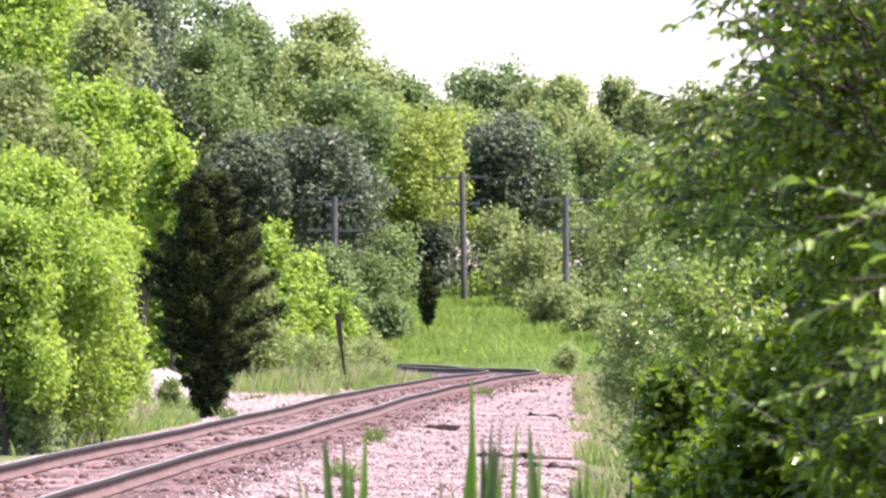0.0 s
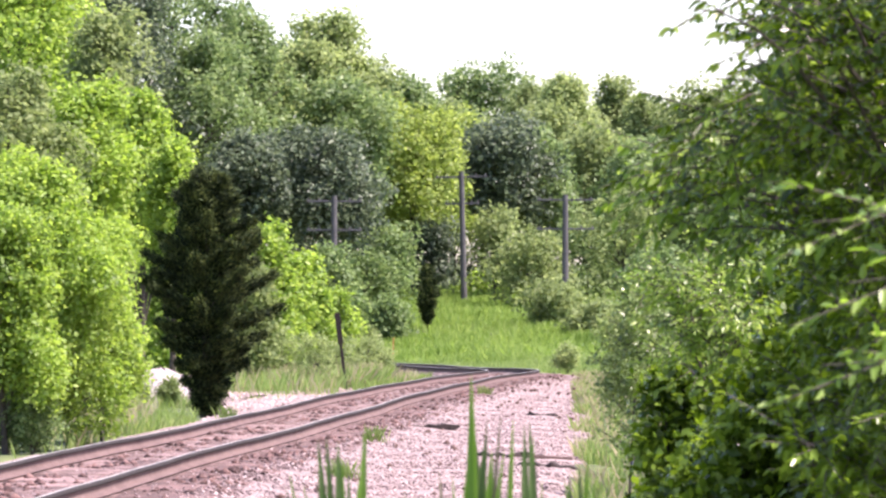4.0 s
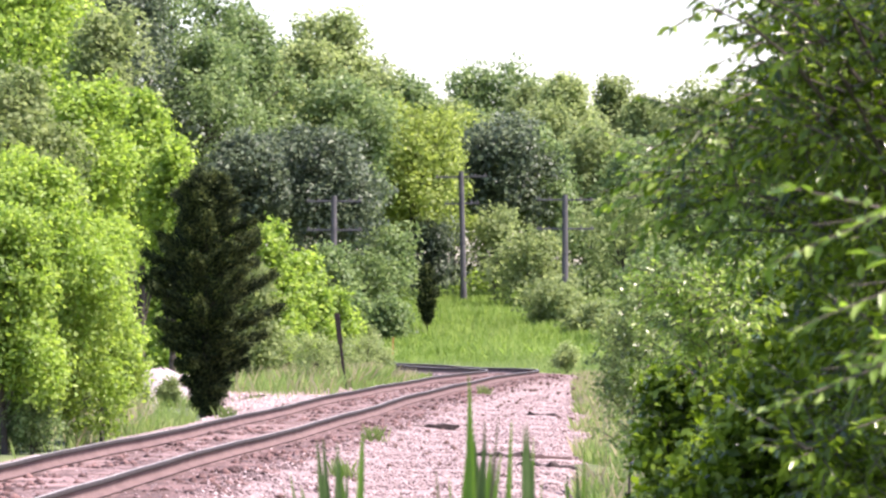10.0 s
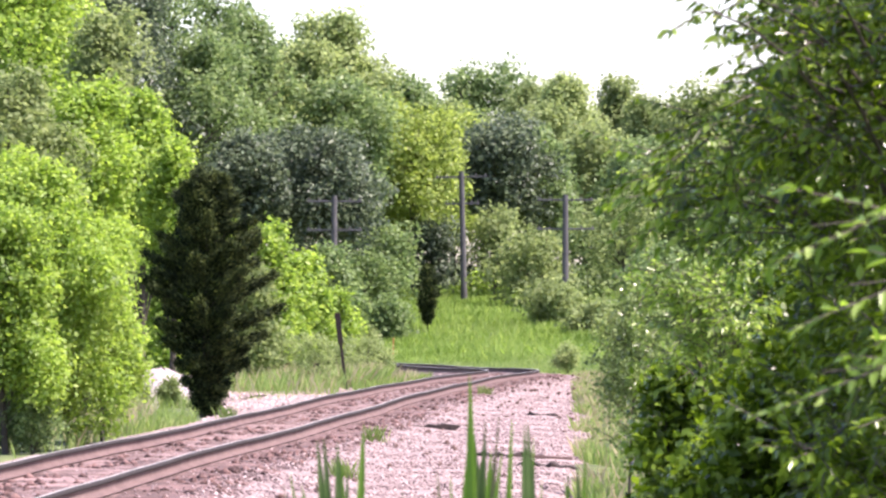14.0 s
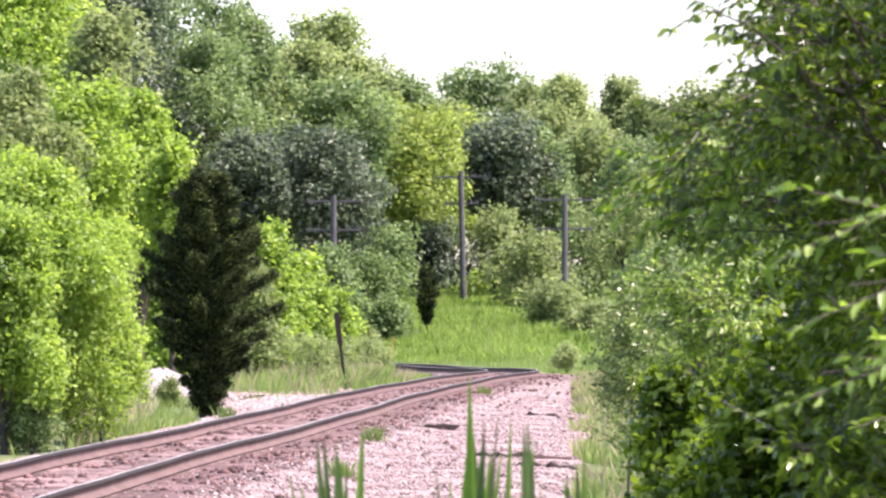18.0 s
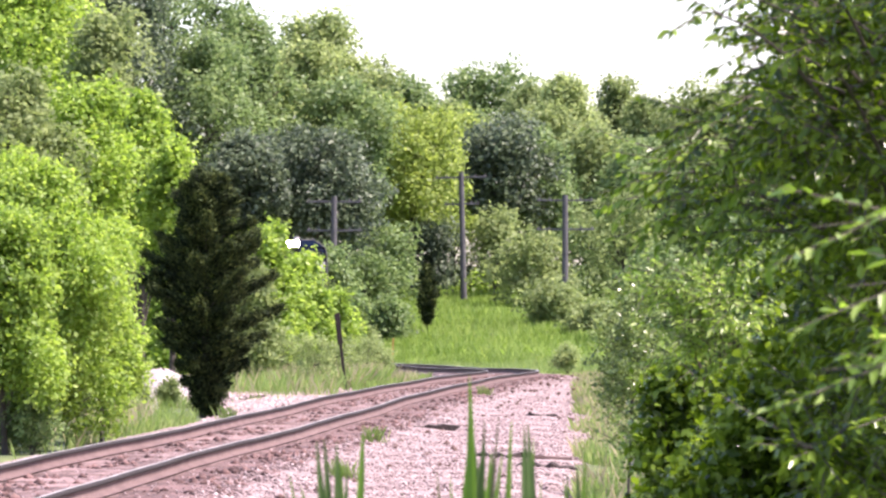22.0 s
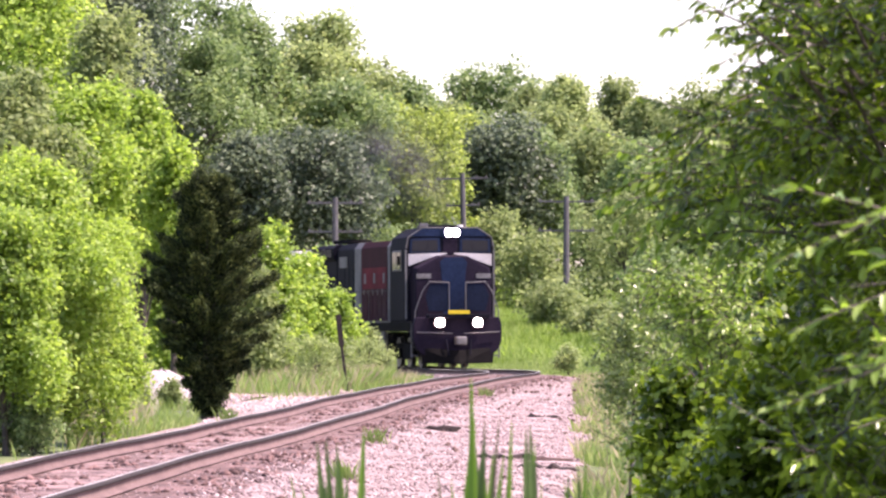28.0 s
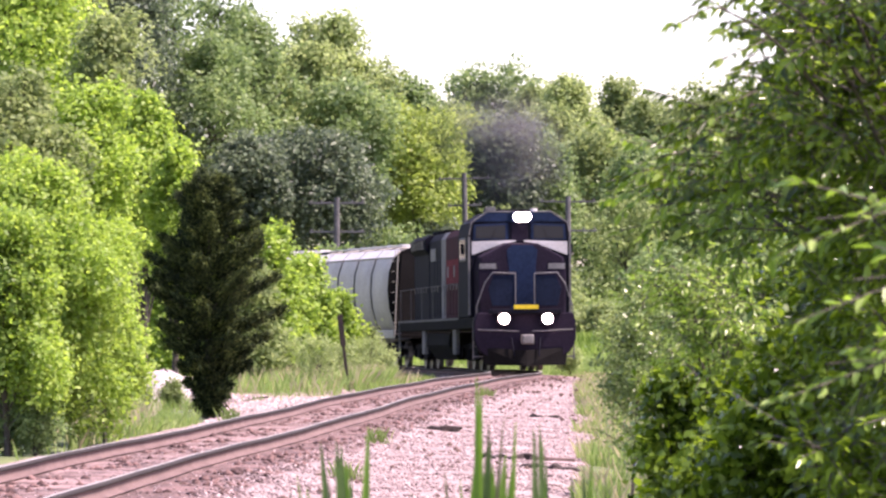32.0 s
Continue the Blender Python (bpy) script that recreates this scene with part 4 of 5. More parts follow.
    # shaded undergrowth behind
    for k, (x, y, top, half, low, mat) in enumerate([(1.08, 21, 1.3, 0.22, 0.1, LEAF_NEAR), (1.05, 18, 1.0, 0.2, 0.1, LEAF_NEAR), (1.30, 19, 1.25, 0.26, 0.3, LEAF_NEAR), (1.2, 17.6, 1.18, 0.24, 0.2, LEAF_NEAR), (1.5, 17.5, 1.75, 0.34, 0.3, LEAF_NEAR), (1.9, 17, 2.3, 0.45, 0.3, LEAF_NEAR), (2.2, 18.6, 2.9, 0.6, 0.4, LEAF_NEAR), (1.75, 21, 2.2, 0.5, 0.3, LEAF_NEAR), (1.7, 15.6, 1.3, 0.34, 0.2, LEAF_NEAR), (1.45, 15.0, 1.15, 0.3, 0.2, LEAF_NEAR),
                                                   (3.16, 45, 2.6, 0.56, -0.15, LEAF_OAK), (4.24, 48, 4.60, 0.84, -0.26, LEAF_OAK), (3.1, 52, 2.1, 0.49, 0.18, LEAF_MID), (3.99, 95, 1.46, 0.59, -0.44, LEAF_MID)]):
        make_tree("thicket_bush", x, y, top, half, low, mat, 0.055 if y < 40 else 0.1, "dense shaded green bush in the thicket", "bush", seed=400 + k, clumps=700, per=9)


def reed(parent, x, y, base_z, tip, width, bend, mat):
    """One sword-shaped reed blade: a folded, tapering strip."""
    v, q = [], []
    H = tip[2] - base_z
    n = 10
    dx = tip[0] - x
    for f in (0, 0.3, 0.6, 0.75, 0.85, 0.89, 0.92, 0.95, 0.97, 0.985, 1.0):
        w = width * 0.5 * min(1.0, (1 - f) / 0.24) ** 0.75 * (0.8 + 0.2 * f) + 0.0005
        cx = dx * (0.25 * f + 0.75 * f ** 5) + bend * math.sin(f * math.pi)
        cy = 0.03 * f * f
        v += [(cx - w, cy, H * f), (cx, cy + w * 0.5, H * f), (cx + w, cy, H * f)]
    for i in range(n):
        a = 3 * i
        q += [(a, a + 1, a + 4, a + 3), (a + 1, a + 2, a + 5, a + 4)]
    ob = new("blade", np_mesh("blade", v, q, mat, True))
    ob.parent = parent
    yaw = math.degrees(math.sin(37.0 * x + 11.0 * tip[2])) * 0.45
    ob.matrix_basis = pose(x - parent.location.x, y - parent.location.y, 0, 0, 0, yaw)
    return ob, yaw


REEDS = []


def build_reeds():
    rng = random.Random(8)
    groups = [
        (604, [(506, 838, 10), (542, 845, 8), (566, 780, 20), (577, 776, 18), (606, 782, 22), (600, 815, 26), (650, 752, 18), (560, 850, 14), (622, 840, 20), (637, 850, 16), (525, 858, 9), (478, 862, 8), (512, 866, 10)]),
        (838, [(813, 664, 16), (816, 676, 14), (830, 738, 26), (846, 742, 14), (852, 775, 26), (872, 735, 9), (893, 742, 13), (780, 832, 14), (862, 800, 24), (824, 770, 22), (880, 800, 14), (802, 845, 10), (842, 820, 26), (712, 868, 8)]),
        (940, [(932, 752, 16), (941, 748, 18), (950, 775, 12), (926, 800, 14), (946, 810, 16), (960, 850, 8)]),
        (1022, [(1028, 778, 9), (1006, 838, 16), (1018, 825, 18), (1036, 850, 14), (992, 850, 12), (1046, 862, 12)]),
    ]
    for cx, blades in groups:
        x0, y0 = (cx - 784) / 1000.0, 8.0
        b = gz(x0, y0)
        t = thing("reed_clump", pose(x0, y0, b), "clump of upright green sword-shaped reed leaves", "reeds", "reeds before the camera")
        for px, py, w in blades:
            d = 8.0 + rng.uniform(-0.25, 0.25)
            tip = ((px - 784) / 8000 * d, d, 1.5 + (557 - py) / 8000 * d)
            root = x0 + (tip[0] - x0) * 0.3 + rng.uniform(-0.015, 0.015)
            ob, yaw = reed(t, root, d, b, tip, w * 0.00165, rng.uniform(-0.02, 0.02), rng.choice((REED, REED, REED_DARK, REED_BROWN if w < 16 else REED_DARK)))
            REEDS.append((ob, rng.uniform(0.7, 1.3), rng.uniform(0, 6.28), yaw))



# ---- train ----
def paint(name, c, rough=0.75, spread=0.35, dirt=None):
    lo, hi = tuple(v * (1 - spread) for v in c), tuple(min(1, v * (1 + spread)) for v in c)
    m = surface(name, lo, hi, 0.9, 14, rough, 0.0, 0.12, dirt)
    m.node_tree.nodes["Principled BSDF"].inputs["Specular IOR Level"].default_value = 0.06
    return m


BLACK = paint("black_paint", (0.007, 0.007, 0.012))
NAVY = paint("navy_paint", (0.011, 0.02, 0.047))
INK = paint("ink_blue_paint", (0.007, 0.011, 0.024))
MAROON = paint("maroon_paint", (0.015, 0.011, 0.02))
WINE = paint("wine_red_paint", (0.035, 0.008, 0.013))
RED = paint("red_paint", (0.11, 0.013, 0.02))
SILVER = paint("light_grey_paint", (0.13, 0.127, 0.13), 0.6)
WHITE = paint("white_paint", (0.42, 0.4, 0.4), 0.5, 0.2)
YELLOW = paint("yellow_paint", (0.55, 0.42, 0.03), 0.5, 0.2)
# Grime on the running gear; on hopper ends the black stands for shade.
GRIME_SHADE = paint("black_grime_and_shade", (0.008, 0.0075, 0.0075), 0.9)
STEEL = surface("worn_steel", (0.1, 0.09, 0.085), (0.25, 0.23, 0.22), 3, 30, 0.45, 0.7)
DUSTY_SHADE = paint("dusty_and_shade_grey_paint", (0.12, 0.115, 0.11), 0.85)
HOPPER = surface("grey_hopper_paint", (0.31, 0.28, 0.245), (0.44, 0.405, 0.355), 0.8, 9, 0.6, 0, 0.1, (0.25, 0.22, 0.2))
# Paler copy of the hopper grey: sunlight on the roof is in the colour.
ROOF_SUNLIT = surface("sunlit_roof_paint", (0.5, 0.48, 0.48), (0.66, 0.64, 0.63), 0.9, 9, 0.6, 0, 0.1, (0.35, 0.3, 0.28))
LAMP = glow("lamp_glow", (1.0, 0.84, 0.72), 45.0)
GLASS, _, gb = base_mat("window_glass", 0.06)
gb.inputs["Base Color"].default_value = (0.006, 0.009, 0.018, 1)
gb.inputs["Specular IOR Level"].default_value = 0.3


def prism(outline, y0, y1, taper=None):
    """A solid drawn as an outline across the train (x, z), from y0 to y1; taper: the far outline, if it differs."""
    bm = bmesh.new()
    far = taper or outline
    a = [bm.verts.new((x, y0, z)) for x, z in outline]
    b = [bm.verts.new((x, y1, z)) for x, z in far]
    n = len(a)
    bm.faces.new(a)
    bm.faces.new(b[::-1])
    for i in range(n):
        bm.faces.new((a[i], b[i], b[(i + 1) % n], a[(i + 1) % n]))
    bmesh.ops.recalc_face_normals(bm, faces=bm.faces)
    return bm


def soften(bm, r=0.03, seg=2):
    es = [e for e in bm.edges if e.is_manifold and e.calc_face_angle(0) > 0.5]
    bmesh.ops.bevel(bm, geom=es, offset=r, segments=seg, affect='EDGES', profile=0.6)
    return bm


def slab(pts, thick, axis=(0, -1, 0)):
    """A flat plate through points given in order, with thickness along axis."""
    bm = bmesh.new()
    ax = Vector(axis) * thick
    a = [bm.verts.new(p) for p in pts]
    b = [bm.verts.new(Vector(p) + ax) for p in pts]
    n = len(a)
    bm.faces.new(a)
    bm.faces.new(b[::-1])
    for i in range(n):
        bm.faces.new((a[i], b[i], b[(i + 1) % n], a[(i + 1) % n]))
    bmesh.ops.recalc_face_normals(bm, faces=bm.faces)
    return bm


WHEELS = []


def wheelset(parent, y, z, r):
    """An axle with two flanged wheels, turning about its middle."""
    bm = bmesh.new()
    add_tube(bm, (-0.9, 0, 0), (0.9, 0, 0), 0.08, 0.08, 10)
    for s in (-1, 1):
        add_tube(bm, (s * 0.69, 0, 0), (s * 0.82, 0, 0), r, r * 0.985, 28)
        add_tube(bm, (s * 0.665, 0, 0), (s * 0.69, 0, 0), r + 0.025, r + 0.025, 28)
        for k in range(5):
            a = k * 1.2566
            add_tube(bm, (s * 0.82, math.cos(a) * r * 0.55, math.sin(a) * r * 0.55), (s * 0.835, math.cos(a) * r * 0.55, math.sin(a) * r * 0.55), 0.05, 0.04, 8)
    ob = part("wheelset", bm, STEEL, parent, "steel axle with two wheels", m=pose(0, y, z))
    WHEELS.append((ob, y, z, r))
    return ob


def truck(parent, y, axles, r, mat):
    """A bogie frame: two side frames with springs and journal boxes, and a bolster."""
    half = axles[-1] + 0.45
    bm = bmesh.new()
    for s in (-1, 1):
        o = [(-half, 0.62), (-half + 0.1, 0.78), (-0.5, 0.86), (0.5, 0.86), (half - 0.1, 0.78), (half, 0.62), (half - 0.2, 0.42), (0.55, 0.3), (-0.55, 0.3), (-half + 0.2, 0.42)]
        a = [bm.verts.new((s * 0.98, y + u, z)) for u, z in o]
        b = [bm.verts.new((s * 1.12, y + u, z)) for u, z in o]
        bm.faces.new(a)
        bm.faces.new(b[::-1])
        for i in range(len(o)):
            bm.faces.new((a[i], b[i], b[(i + 1) % len(o)], a[(i + 1) % len(o)]))
        for ax in axles:
            add_box(bm, s * 1.1 - 0.08, s * 1.1 + 0.1, y + ax - 0.14, y + ax + 0.14, r - 0.14, r + 0.16, bevel=0.02)
        for k in (-0.18, 0.0, 0.18):
            add_tube(bm, (s * 1.16, y + k, 0.36), (s * 1.16, y + k, 0.66), 0.06, 0.06, 8)
    add_box(bm, -1.0, 1.0, y - 0.22, y + 0.22, 0.55, 0.9, bevel=0.03)
    bmesh.ops.recalc_face_normals(bm, faces=bm.faces)
    part("bogie", bm, mat, parent, "grimy cast steel bogie frame")
    for ax in axles:
        wheelset(parent, y + ax, r, r)


def build_locomotive():
    loco = thing("locomotive", pose(0, 0, 0), "dark blue and black wide-nosed diesel freight locomotive with bright headlights", "locomotive")
    # frame, pilot and plough
    part("underframe", soften(box(-1.5, 1.5, 0.25, 21.9, 1.28, 1.62), 0.03), GRIME_SHADE, loco)
    pilot = [(-1.42, 1.75), (1.42, 1.75), (1.5, 1.5), (1.5, 0.95), (1.36, 0.62), (0.95, 0.3), (-0.95, 0.3), (-1.36, 0.62), (-1.5, 0.95), (-1.5, 1.5)]
    pl = part("pilot", soften(prism(pilot, 0.0, 0.32), 0.04), MAROON, loco, "dark maroon pilot plate")
    plough = bmesh.new()
    for s in (-1, 1):
        q = [(0, -0.34, 0.16), (s * 1.2, 0.04, 0.18), (s * 1.25, 0.04, 0.72), (0, -0.2, 0.62)]
        a = [plough.verts.new(p) for p in q]
        b = [plough.verts.new((p[0], p[1] + 0.06, p[2])) for p in q]
        plough.faces.new(a)
        plough.faces.new(b[::-1])
        for i in range(4):
            plough.faces.new((a[i], b[i], b[(i + 1) % 4], a[(i + 1) % 4]))
    bmesh.ops.recalc_face_normals(plough, faces=plough.faces)
    part("snow_plough", plough, GRIME_SHADE, loco, "black steel snow plough")
    cp = bmesh.new()
    add_box(cp, -0.12, 0.12, -0.62, 0.1, 0.82, 1.06, bevel=0.03)
    add_box(cp, -0.2, 0.16, -0.78, -0.5, 0.8, 1.1, bevel=0.05)
    part("coupler", cp, STEEL, loco, "worn steel knuckle coupler")
    part("anticlimber", soften(box(-1.05, 1.05, -0.22, 0.12, 1.72, 1.86), 0.03), BLACK, loco)
    part("yellow_stripe", box(-0.36, 0.36, -0.235, -0.215, 1.86, 1.98), YELLOW, loco, "yellow stripe across the front step")
    for s in (-1, 1):
        part("ditch_light_box", soften(box(s * 0.64 - 0.19, s * 0.64 + 0.19, -0.16, 0.05, 1.38, 1.76), 0.03), BLACK, loco)
        part("ditch_light", tube((s * 0.64, -0.2, 1.57), (s * 0.64, -0.15, 1.57), 0.15, 0.15, 20), LAMP, loco, "bright ditch light")
        part("air_hose", tube((s * 0.42, -0.12, 1.0), (s * 0.36, -0.3, 0.45), 0.03, 0.025), BLACK, loco)
        part("uncoupling_lever", tube((s * 0.2, -0.1, 1.2), (s * 1.4, -0.08, 1.25), 0.018, 0.018, 6), SILVER, loco)
        # corner steps
        st = bmesh.new()
        for k in range(4):
            add_box(st, s * 1.3 - 0.2, s * 1.3 + 0.2, 0.34, 0.75, 0.42 + 0.3 * k, 0.46 + 0.3 * k)
        add_box(st, s * 1.49 - 0.012, s * 1.49 + 0.012, 0.33, 0.37, 0.35, 1.6)
        add_box(st, s * 1.49 - 0.012, s * 1.49 + 0.012, 0.74, 0.78, 0.35, 1.6)
        part("front_steps", st, SILVER, loco, "light grey edged boarding steps")
    # front walkway rails
    for s in (-1, 1):
        r = bmesh.new()
        pts = [(s * 0.28, 0.02, 2.9), (s * 0.95, 0.02, 2.93), (s * 1.18, 0.05, 2.62), (s * 1.42, 0.12, 1.95), (s * 1.42, 0.15, 1.4)]
        for p, q in zip(pts, pts[1:]):
            add_tube(r, p, q, 0.018, 0.018, 8)
        add_tube(r, pts[0], (s * 0.28, 0.02, 1.8), 0.016, 0.016, 8)
        part("handrail", r, SILVER, loco, "light grey bent front handrail")
        part("front_shield", soften(slab([(s * 0.3, 0.06, 1.95), (s * 0.96, 0.06, 1.95), (s * 1.08, 0.06, 2.45), (s * 0.92, 0.06, 2.86), (s * 0.32, 0.06, 2.86)], 0.03), 0.008, 1), INK, loco, "dark blue safety shield panel")
    # nose
    nose = [(-1.36, 1.62), (1.36, 1.62), (1.38, 3.0), (1.3, 3.42), (0.5, 3.82), (-0.5, 3.82), (-1.3, 3.42), (-1.38, 3.0)]
    nz = part("nose", soften(prism([(x * 0.94, z - 0.03) for x, z in nose], 1.25, 3.1, nose), 0.09, 3), MAROON, loco, "maroon and dark blue rounded nose")
    part("nose_panel", soften(slab([(-0.34, 1.24, 1.75), (0.34, 1.24, 1.75), (0.4, 1.24, 3.1), (0.46, 1.24, 3.6), (0.3, 1.24, 3.74), (-0.3, 1.24, 3.74), (-0.46, 1.24, 3.6), (-0.4, 1.24, 3.1)], 0.02), 0.006, 1), NAVY, loco, "dark blue middle panel of the nose")
    for s in (-1, 1):
        part("number_board", soften(box(s * 1.02 - 0.25, s * 1.02 + 0.25, 1.19, 1.24, 3.04, 3.2), 0.01, 1), SILVER, loco, "grey number board with worn bars")
        part("nose_stripe", slab([(s * 1.42, 2.86, 3.46), (s * 1.42, 2.86, 3.86), (s * 0.12, 2.7, 3.9), (s * 0.12, 2.68, 3.86), (s * 0.5, 2.72, 3.8)], 0.03), WHITE, loco, "white stripe below the windscreen")
    # cab
    cab = [(-1.5, 1.62), (1.5, 1.62), (1.5, 4.05), (1.43, 4.42), (0.95, 4.74), (-0.95, 4.74), (-1.43, 4.42), (-1.5, 4.05)]
    part("cab", soften(prism(cab, 2.9, 5.5), 0.05, 3), BLACK, loco, "black cab with a bevelled roof")
    part("cab_roof", soften(slab([(-1.36, 2.86, 4.45), (1.36, 2.86, 4.45), (0.93, 2.86, 4.745), (-0.93, 2.86, 4.745)], 0.03, (0, 1, 0)), 0.006, 1), NAVY, loco)
    for s in (-1, 1):
        fr = part("windscreen", soften(slab([(s * 0.34, 2.885, 3.9), (s * 1.38, 2.885, 3.9), (s * 1.36, 2.885, 4.36), (s * 0.34, 2.885, 4.4)], 0.03), 0.01, 1), NAVY, loco)
        part("pane", slab([(s * 0.42, 2.85, 3.95), (s * 1.31, 2.85, 3.95), (s * 1.29, 2.85, 4.31), (s * 0.42, 2.85, 4.34)], 0.012), GLASS, fr, "dark windscreen pane")
        part("wiper", tube((s * 0.85, 2.83, 3.93), (s * 0.7, 2.83, 4.25), 0.012, 0.01, 5), BLACK, fr)
        sw = part("side_window", soften(box(s * 1.5 - 0.02, s * 1.5 + 0.02, 3.6, 5.0, 3.3, 4.0), 0.01, 1), SILVER, loco)
        for k in (3.66, 4.34):
            part("pane", box(s * 1.515 - 0.015, s * 1.515 + 0.015, k, k + 0.6, 3.36, 3.94), GLASS, sw)
        part("corner_post", box(s * 1.5 - 0.03, s * 1.5 + 0.03, 2.84, 2.93, 1.7, 4.0), SILVER, loco, "light grey cab corner edge")
        part("mirror", soften(box(s * 1.62 - 0.05, s * 1.62 + 0.05, 3.5, 3.54, 3.5, 3.8), 0.01, 1), BLACK, loco)
    trim = bmesh.new()
    edge = [(-1.5, 2.86, 4.05), (-1.43, 2.86, 4.42), (-0.95, 2.86, 4.74), (0.95, 2.86, 4.74), (1.43, 2.86, 4.42), (1.5, 2.86, 4.05)]
    for p, q in zip(edge, edge[1:]):
        add_tube(trim, p, q, 0.02, 0.02, 6)
    part("roof_trim", trim, SILVER, loco, "light grey trim along the cab roof edge")
    part("cab_door", soften(box(-0.24, 0.24, 2.85, 2.89, 3.86, 4.4), 0.02), MAROON, loco)
    hl = part("headlight_housing", soften(box(-0.26, 0.4, 2.74, 2.9, 4.42, 4.74), 0.03), NAVY, loco)
    for x in (-0.04, 0.19):
        part("headlight", tube((x, 2.7, 4.58), (x, 2.75, 4.58), 0.14, 0.14, 20), LAMP, hl, "bright headlight")
    hn = bmesh.new()
    for k in (-0.1, 0.0, 0.1):
        add_tube(hn, (-0.82 + k, 3.2, 4.85), (-0.82 + k, 3.55, 4.85), 0.06, 0.02, 8)
    add_box(hn, -1.0, -0.64, 3.3, 3.45, 4.7, 4.82)
    part("horn", hn, SILVER, loco, "cluster of air horns on the roof")
    part("antenna_dome", tube((0.55, 3.8, 4.72), (0.55, 3.8, 4.86), 0.14, 0.1, 12), WHITE, loco)
    part("air_conditioner", soften(box(-0.6, 0.6, 4.2, 5.3, 4.72, 4.86), 0.04), BLACK, loco)
    # long hood in sections
    hood = [(-0.96, 1.62), (0.96, 1.62), (0.96, 4.2), (0.8, 4.42), (-0.8, 4.42), (-0.96, 4.2)]
    wide = [(-0.98, 1.62), (0.98, 1.62), (0.98, 3.8), (1.12, 3.95), (1.12, 4.28), (0.95, 4.42), (-0.95, 4.42), (-1.12, 4.28), (-1.12, 3.95), (-0.98, 3.8)]
    secs = [(5.5, 7.2, hood, BLACK, "black hood section"), (7.2, 8.0, hood, SILVER, "light grey hood stripe"), (8.0, 12.6, hood, WINE, "dark maroon hood section"), (12.6, 13.8, hood, SILVER, "light grey hood stripe"), (13.8, 17.0, hood, BLACK, "black hood section"), (17.0, 21.3, wide, BLACK, "black radiator section with wide top")]
    for y0, y1, o, m, lab in secs:
        sec = part("hood_section", soften(prism(o, y0 + 0.004, y1 - 0.004), 0.03), m, loco, lab)
        k = y0 + 0.15
        while k + 0.75 < y1:
            for s in (-1, 1):
                dr = part("hood_door", soften(box(s * 0.965 - 0.012, s * 0.965 + 0.012, k, k + 0.7, 1.8, 3.55), 0.006, 1), m, sec)
                part("latch", box(s * 0.985 - 0.01, s * 0.985 + 0.01, k + 0.62, k + 0.66, 2.55, 2.75), STEEL, dr)
            k += 0.8
    for s in (-1, 1):
        part("red_panel", box(s * 0.985 - 0.008, s * 0.985 + 0.008, 8.0, 12.2, 2.75, 3.5), RED, loco, "bright red lettering panel with worn bars")
        for k in range(7):
            part("lettering_bar", box(s * 0.996 - 0.006, s * 0.996 + 0.006, 8.3 + 0.55 * k, 8.6 + 0.55 * k, 2.95, 3.3), SILVER if k % 3 == 0 else RED, loco)
        part("emblem", box(s * 0.99 - 0.012, s * 0.99 + 0.012, 15.0, 16.4, 3.55, 3.95), SILVER, loco, "light grey square emblem plate")
        gr = part("radiator_grille", box(s * 1.125 - 0.01, s * 1.125 + 0.01, 17.3, 21.0, 3.95, 4.28), GRIME_SHADE, loco)
        for k in range(9):
            part("slat", box(s * 1.14 - 0.012, s * 1.14 + 0.012, 17.4 + 0.4 * k, 17.46 + 0.4 * k, 3.97, 4.26), STEEL, gr)
        # walkway edge and rail
        part("walkway_edge", box(s * 1.5 - 0.015, s * 1.5 + 0.015, 5.5, 21.6, 1.57, 1.64), DUSTY_SHADE, loco, "light grey walkway edge")
        rl = part("side_rail", tube((s * 1.46, 5.6, 2.66), (s * 1.46, 21.4, 2.66), 0.01, 0.01, 6), DUSTY_SHADE, loco, "long side handrail")
        for k in range(6):
            y = 5.7 + 3.1 * k
            part("stanchion", tube((s * 1.46, y, 1.62), (s * 1.46, y, 2.66), 0.012, 0.012, 6), DUSTY_SHADE, rl)
        rs = bmesh.new()
        for k in range(4):
            add_box(rs, s * 1.3 - 0.2, s * 1.3 + 0.2, 21.2, 21.55, 0.42 + 0.3 * k, 0.46 + 0.3 * k)
        add_box(rs, s * 1.49 - 0.012, s * 1.49 + 0.012, 21.15, 21.22, 0.35, 1.6)
        add_box(rs, s * 1.49 - 0.012, s * 1.49 + 0.012, 21.55, 21.6, 0.35, 1.6)
        part("rear_steps", rs, SILVER, loco)
        part("sandbox_plate", soften(box(s * 1.36 - 0.06, s * 1.36 + 0.06, 6.6, 7.3, 0.5, 1.3), 0.03), SILVER, loco, "light grey box under the walkway")
        part("equipment_box", soften(box(s * 1.36 - 0.06, s * 1.36 + 0.06, 14.6, 15.3, 0.5, 1.3), 0.03), SILVER, loco, "light grey box under the walkway")
    ex = bmesh.new()
    add_box(ex, -0.35, 0.35, 7.6, 8.6, 4.4, 4.62, bevel=0.04)
    part("exhaust_stack", ex, GRIME_SHADE, loco, "sooty exhaust stack")
    for k in range(3):
        part("roof_fan", tube((0, 17.8 + 1.15 * k, 4.5), (0, 17.8 + 1.15 * k, 4.62), 0.52, 0.48, 20), GRIME_SHADE, loco)
    tank = [(-1.4, 1.2), (1.4, 1.2), (1.45, 0.8), (1.1, 0.32), (-1.1, 0.32), (-1.45, 0.8)]
    part("fuel_tank", soften(prism(tank, 8.0, 13.9), 0.06), GRIME_SHADE, loco, "grimy fuel tank")
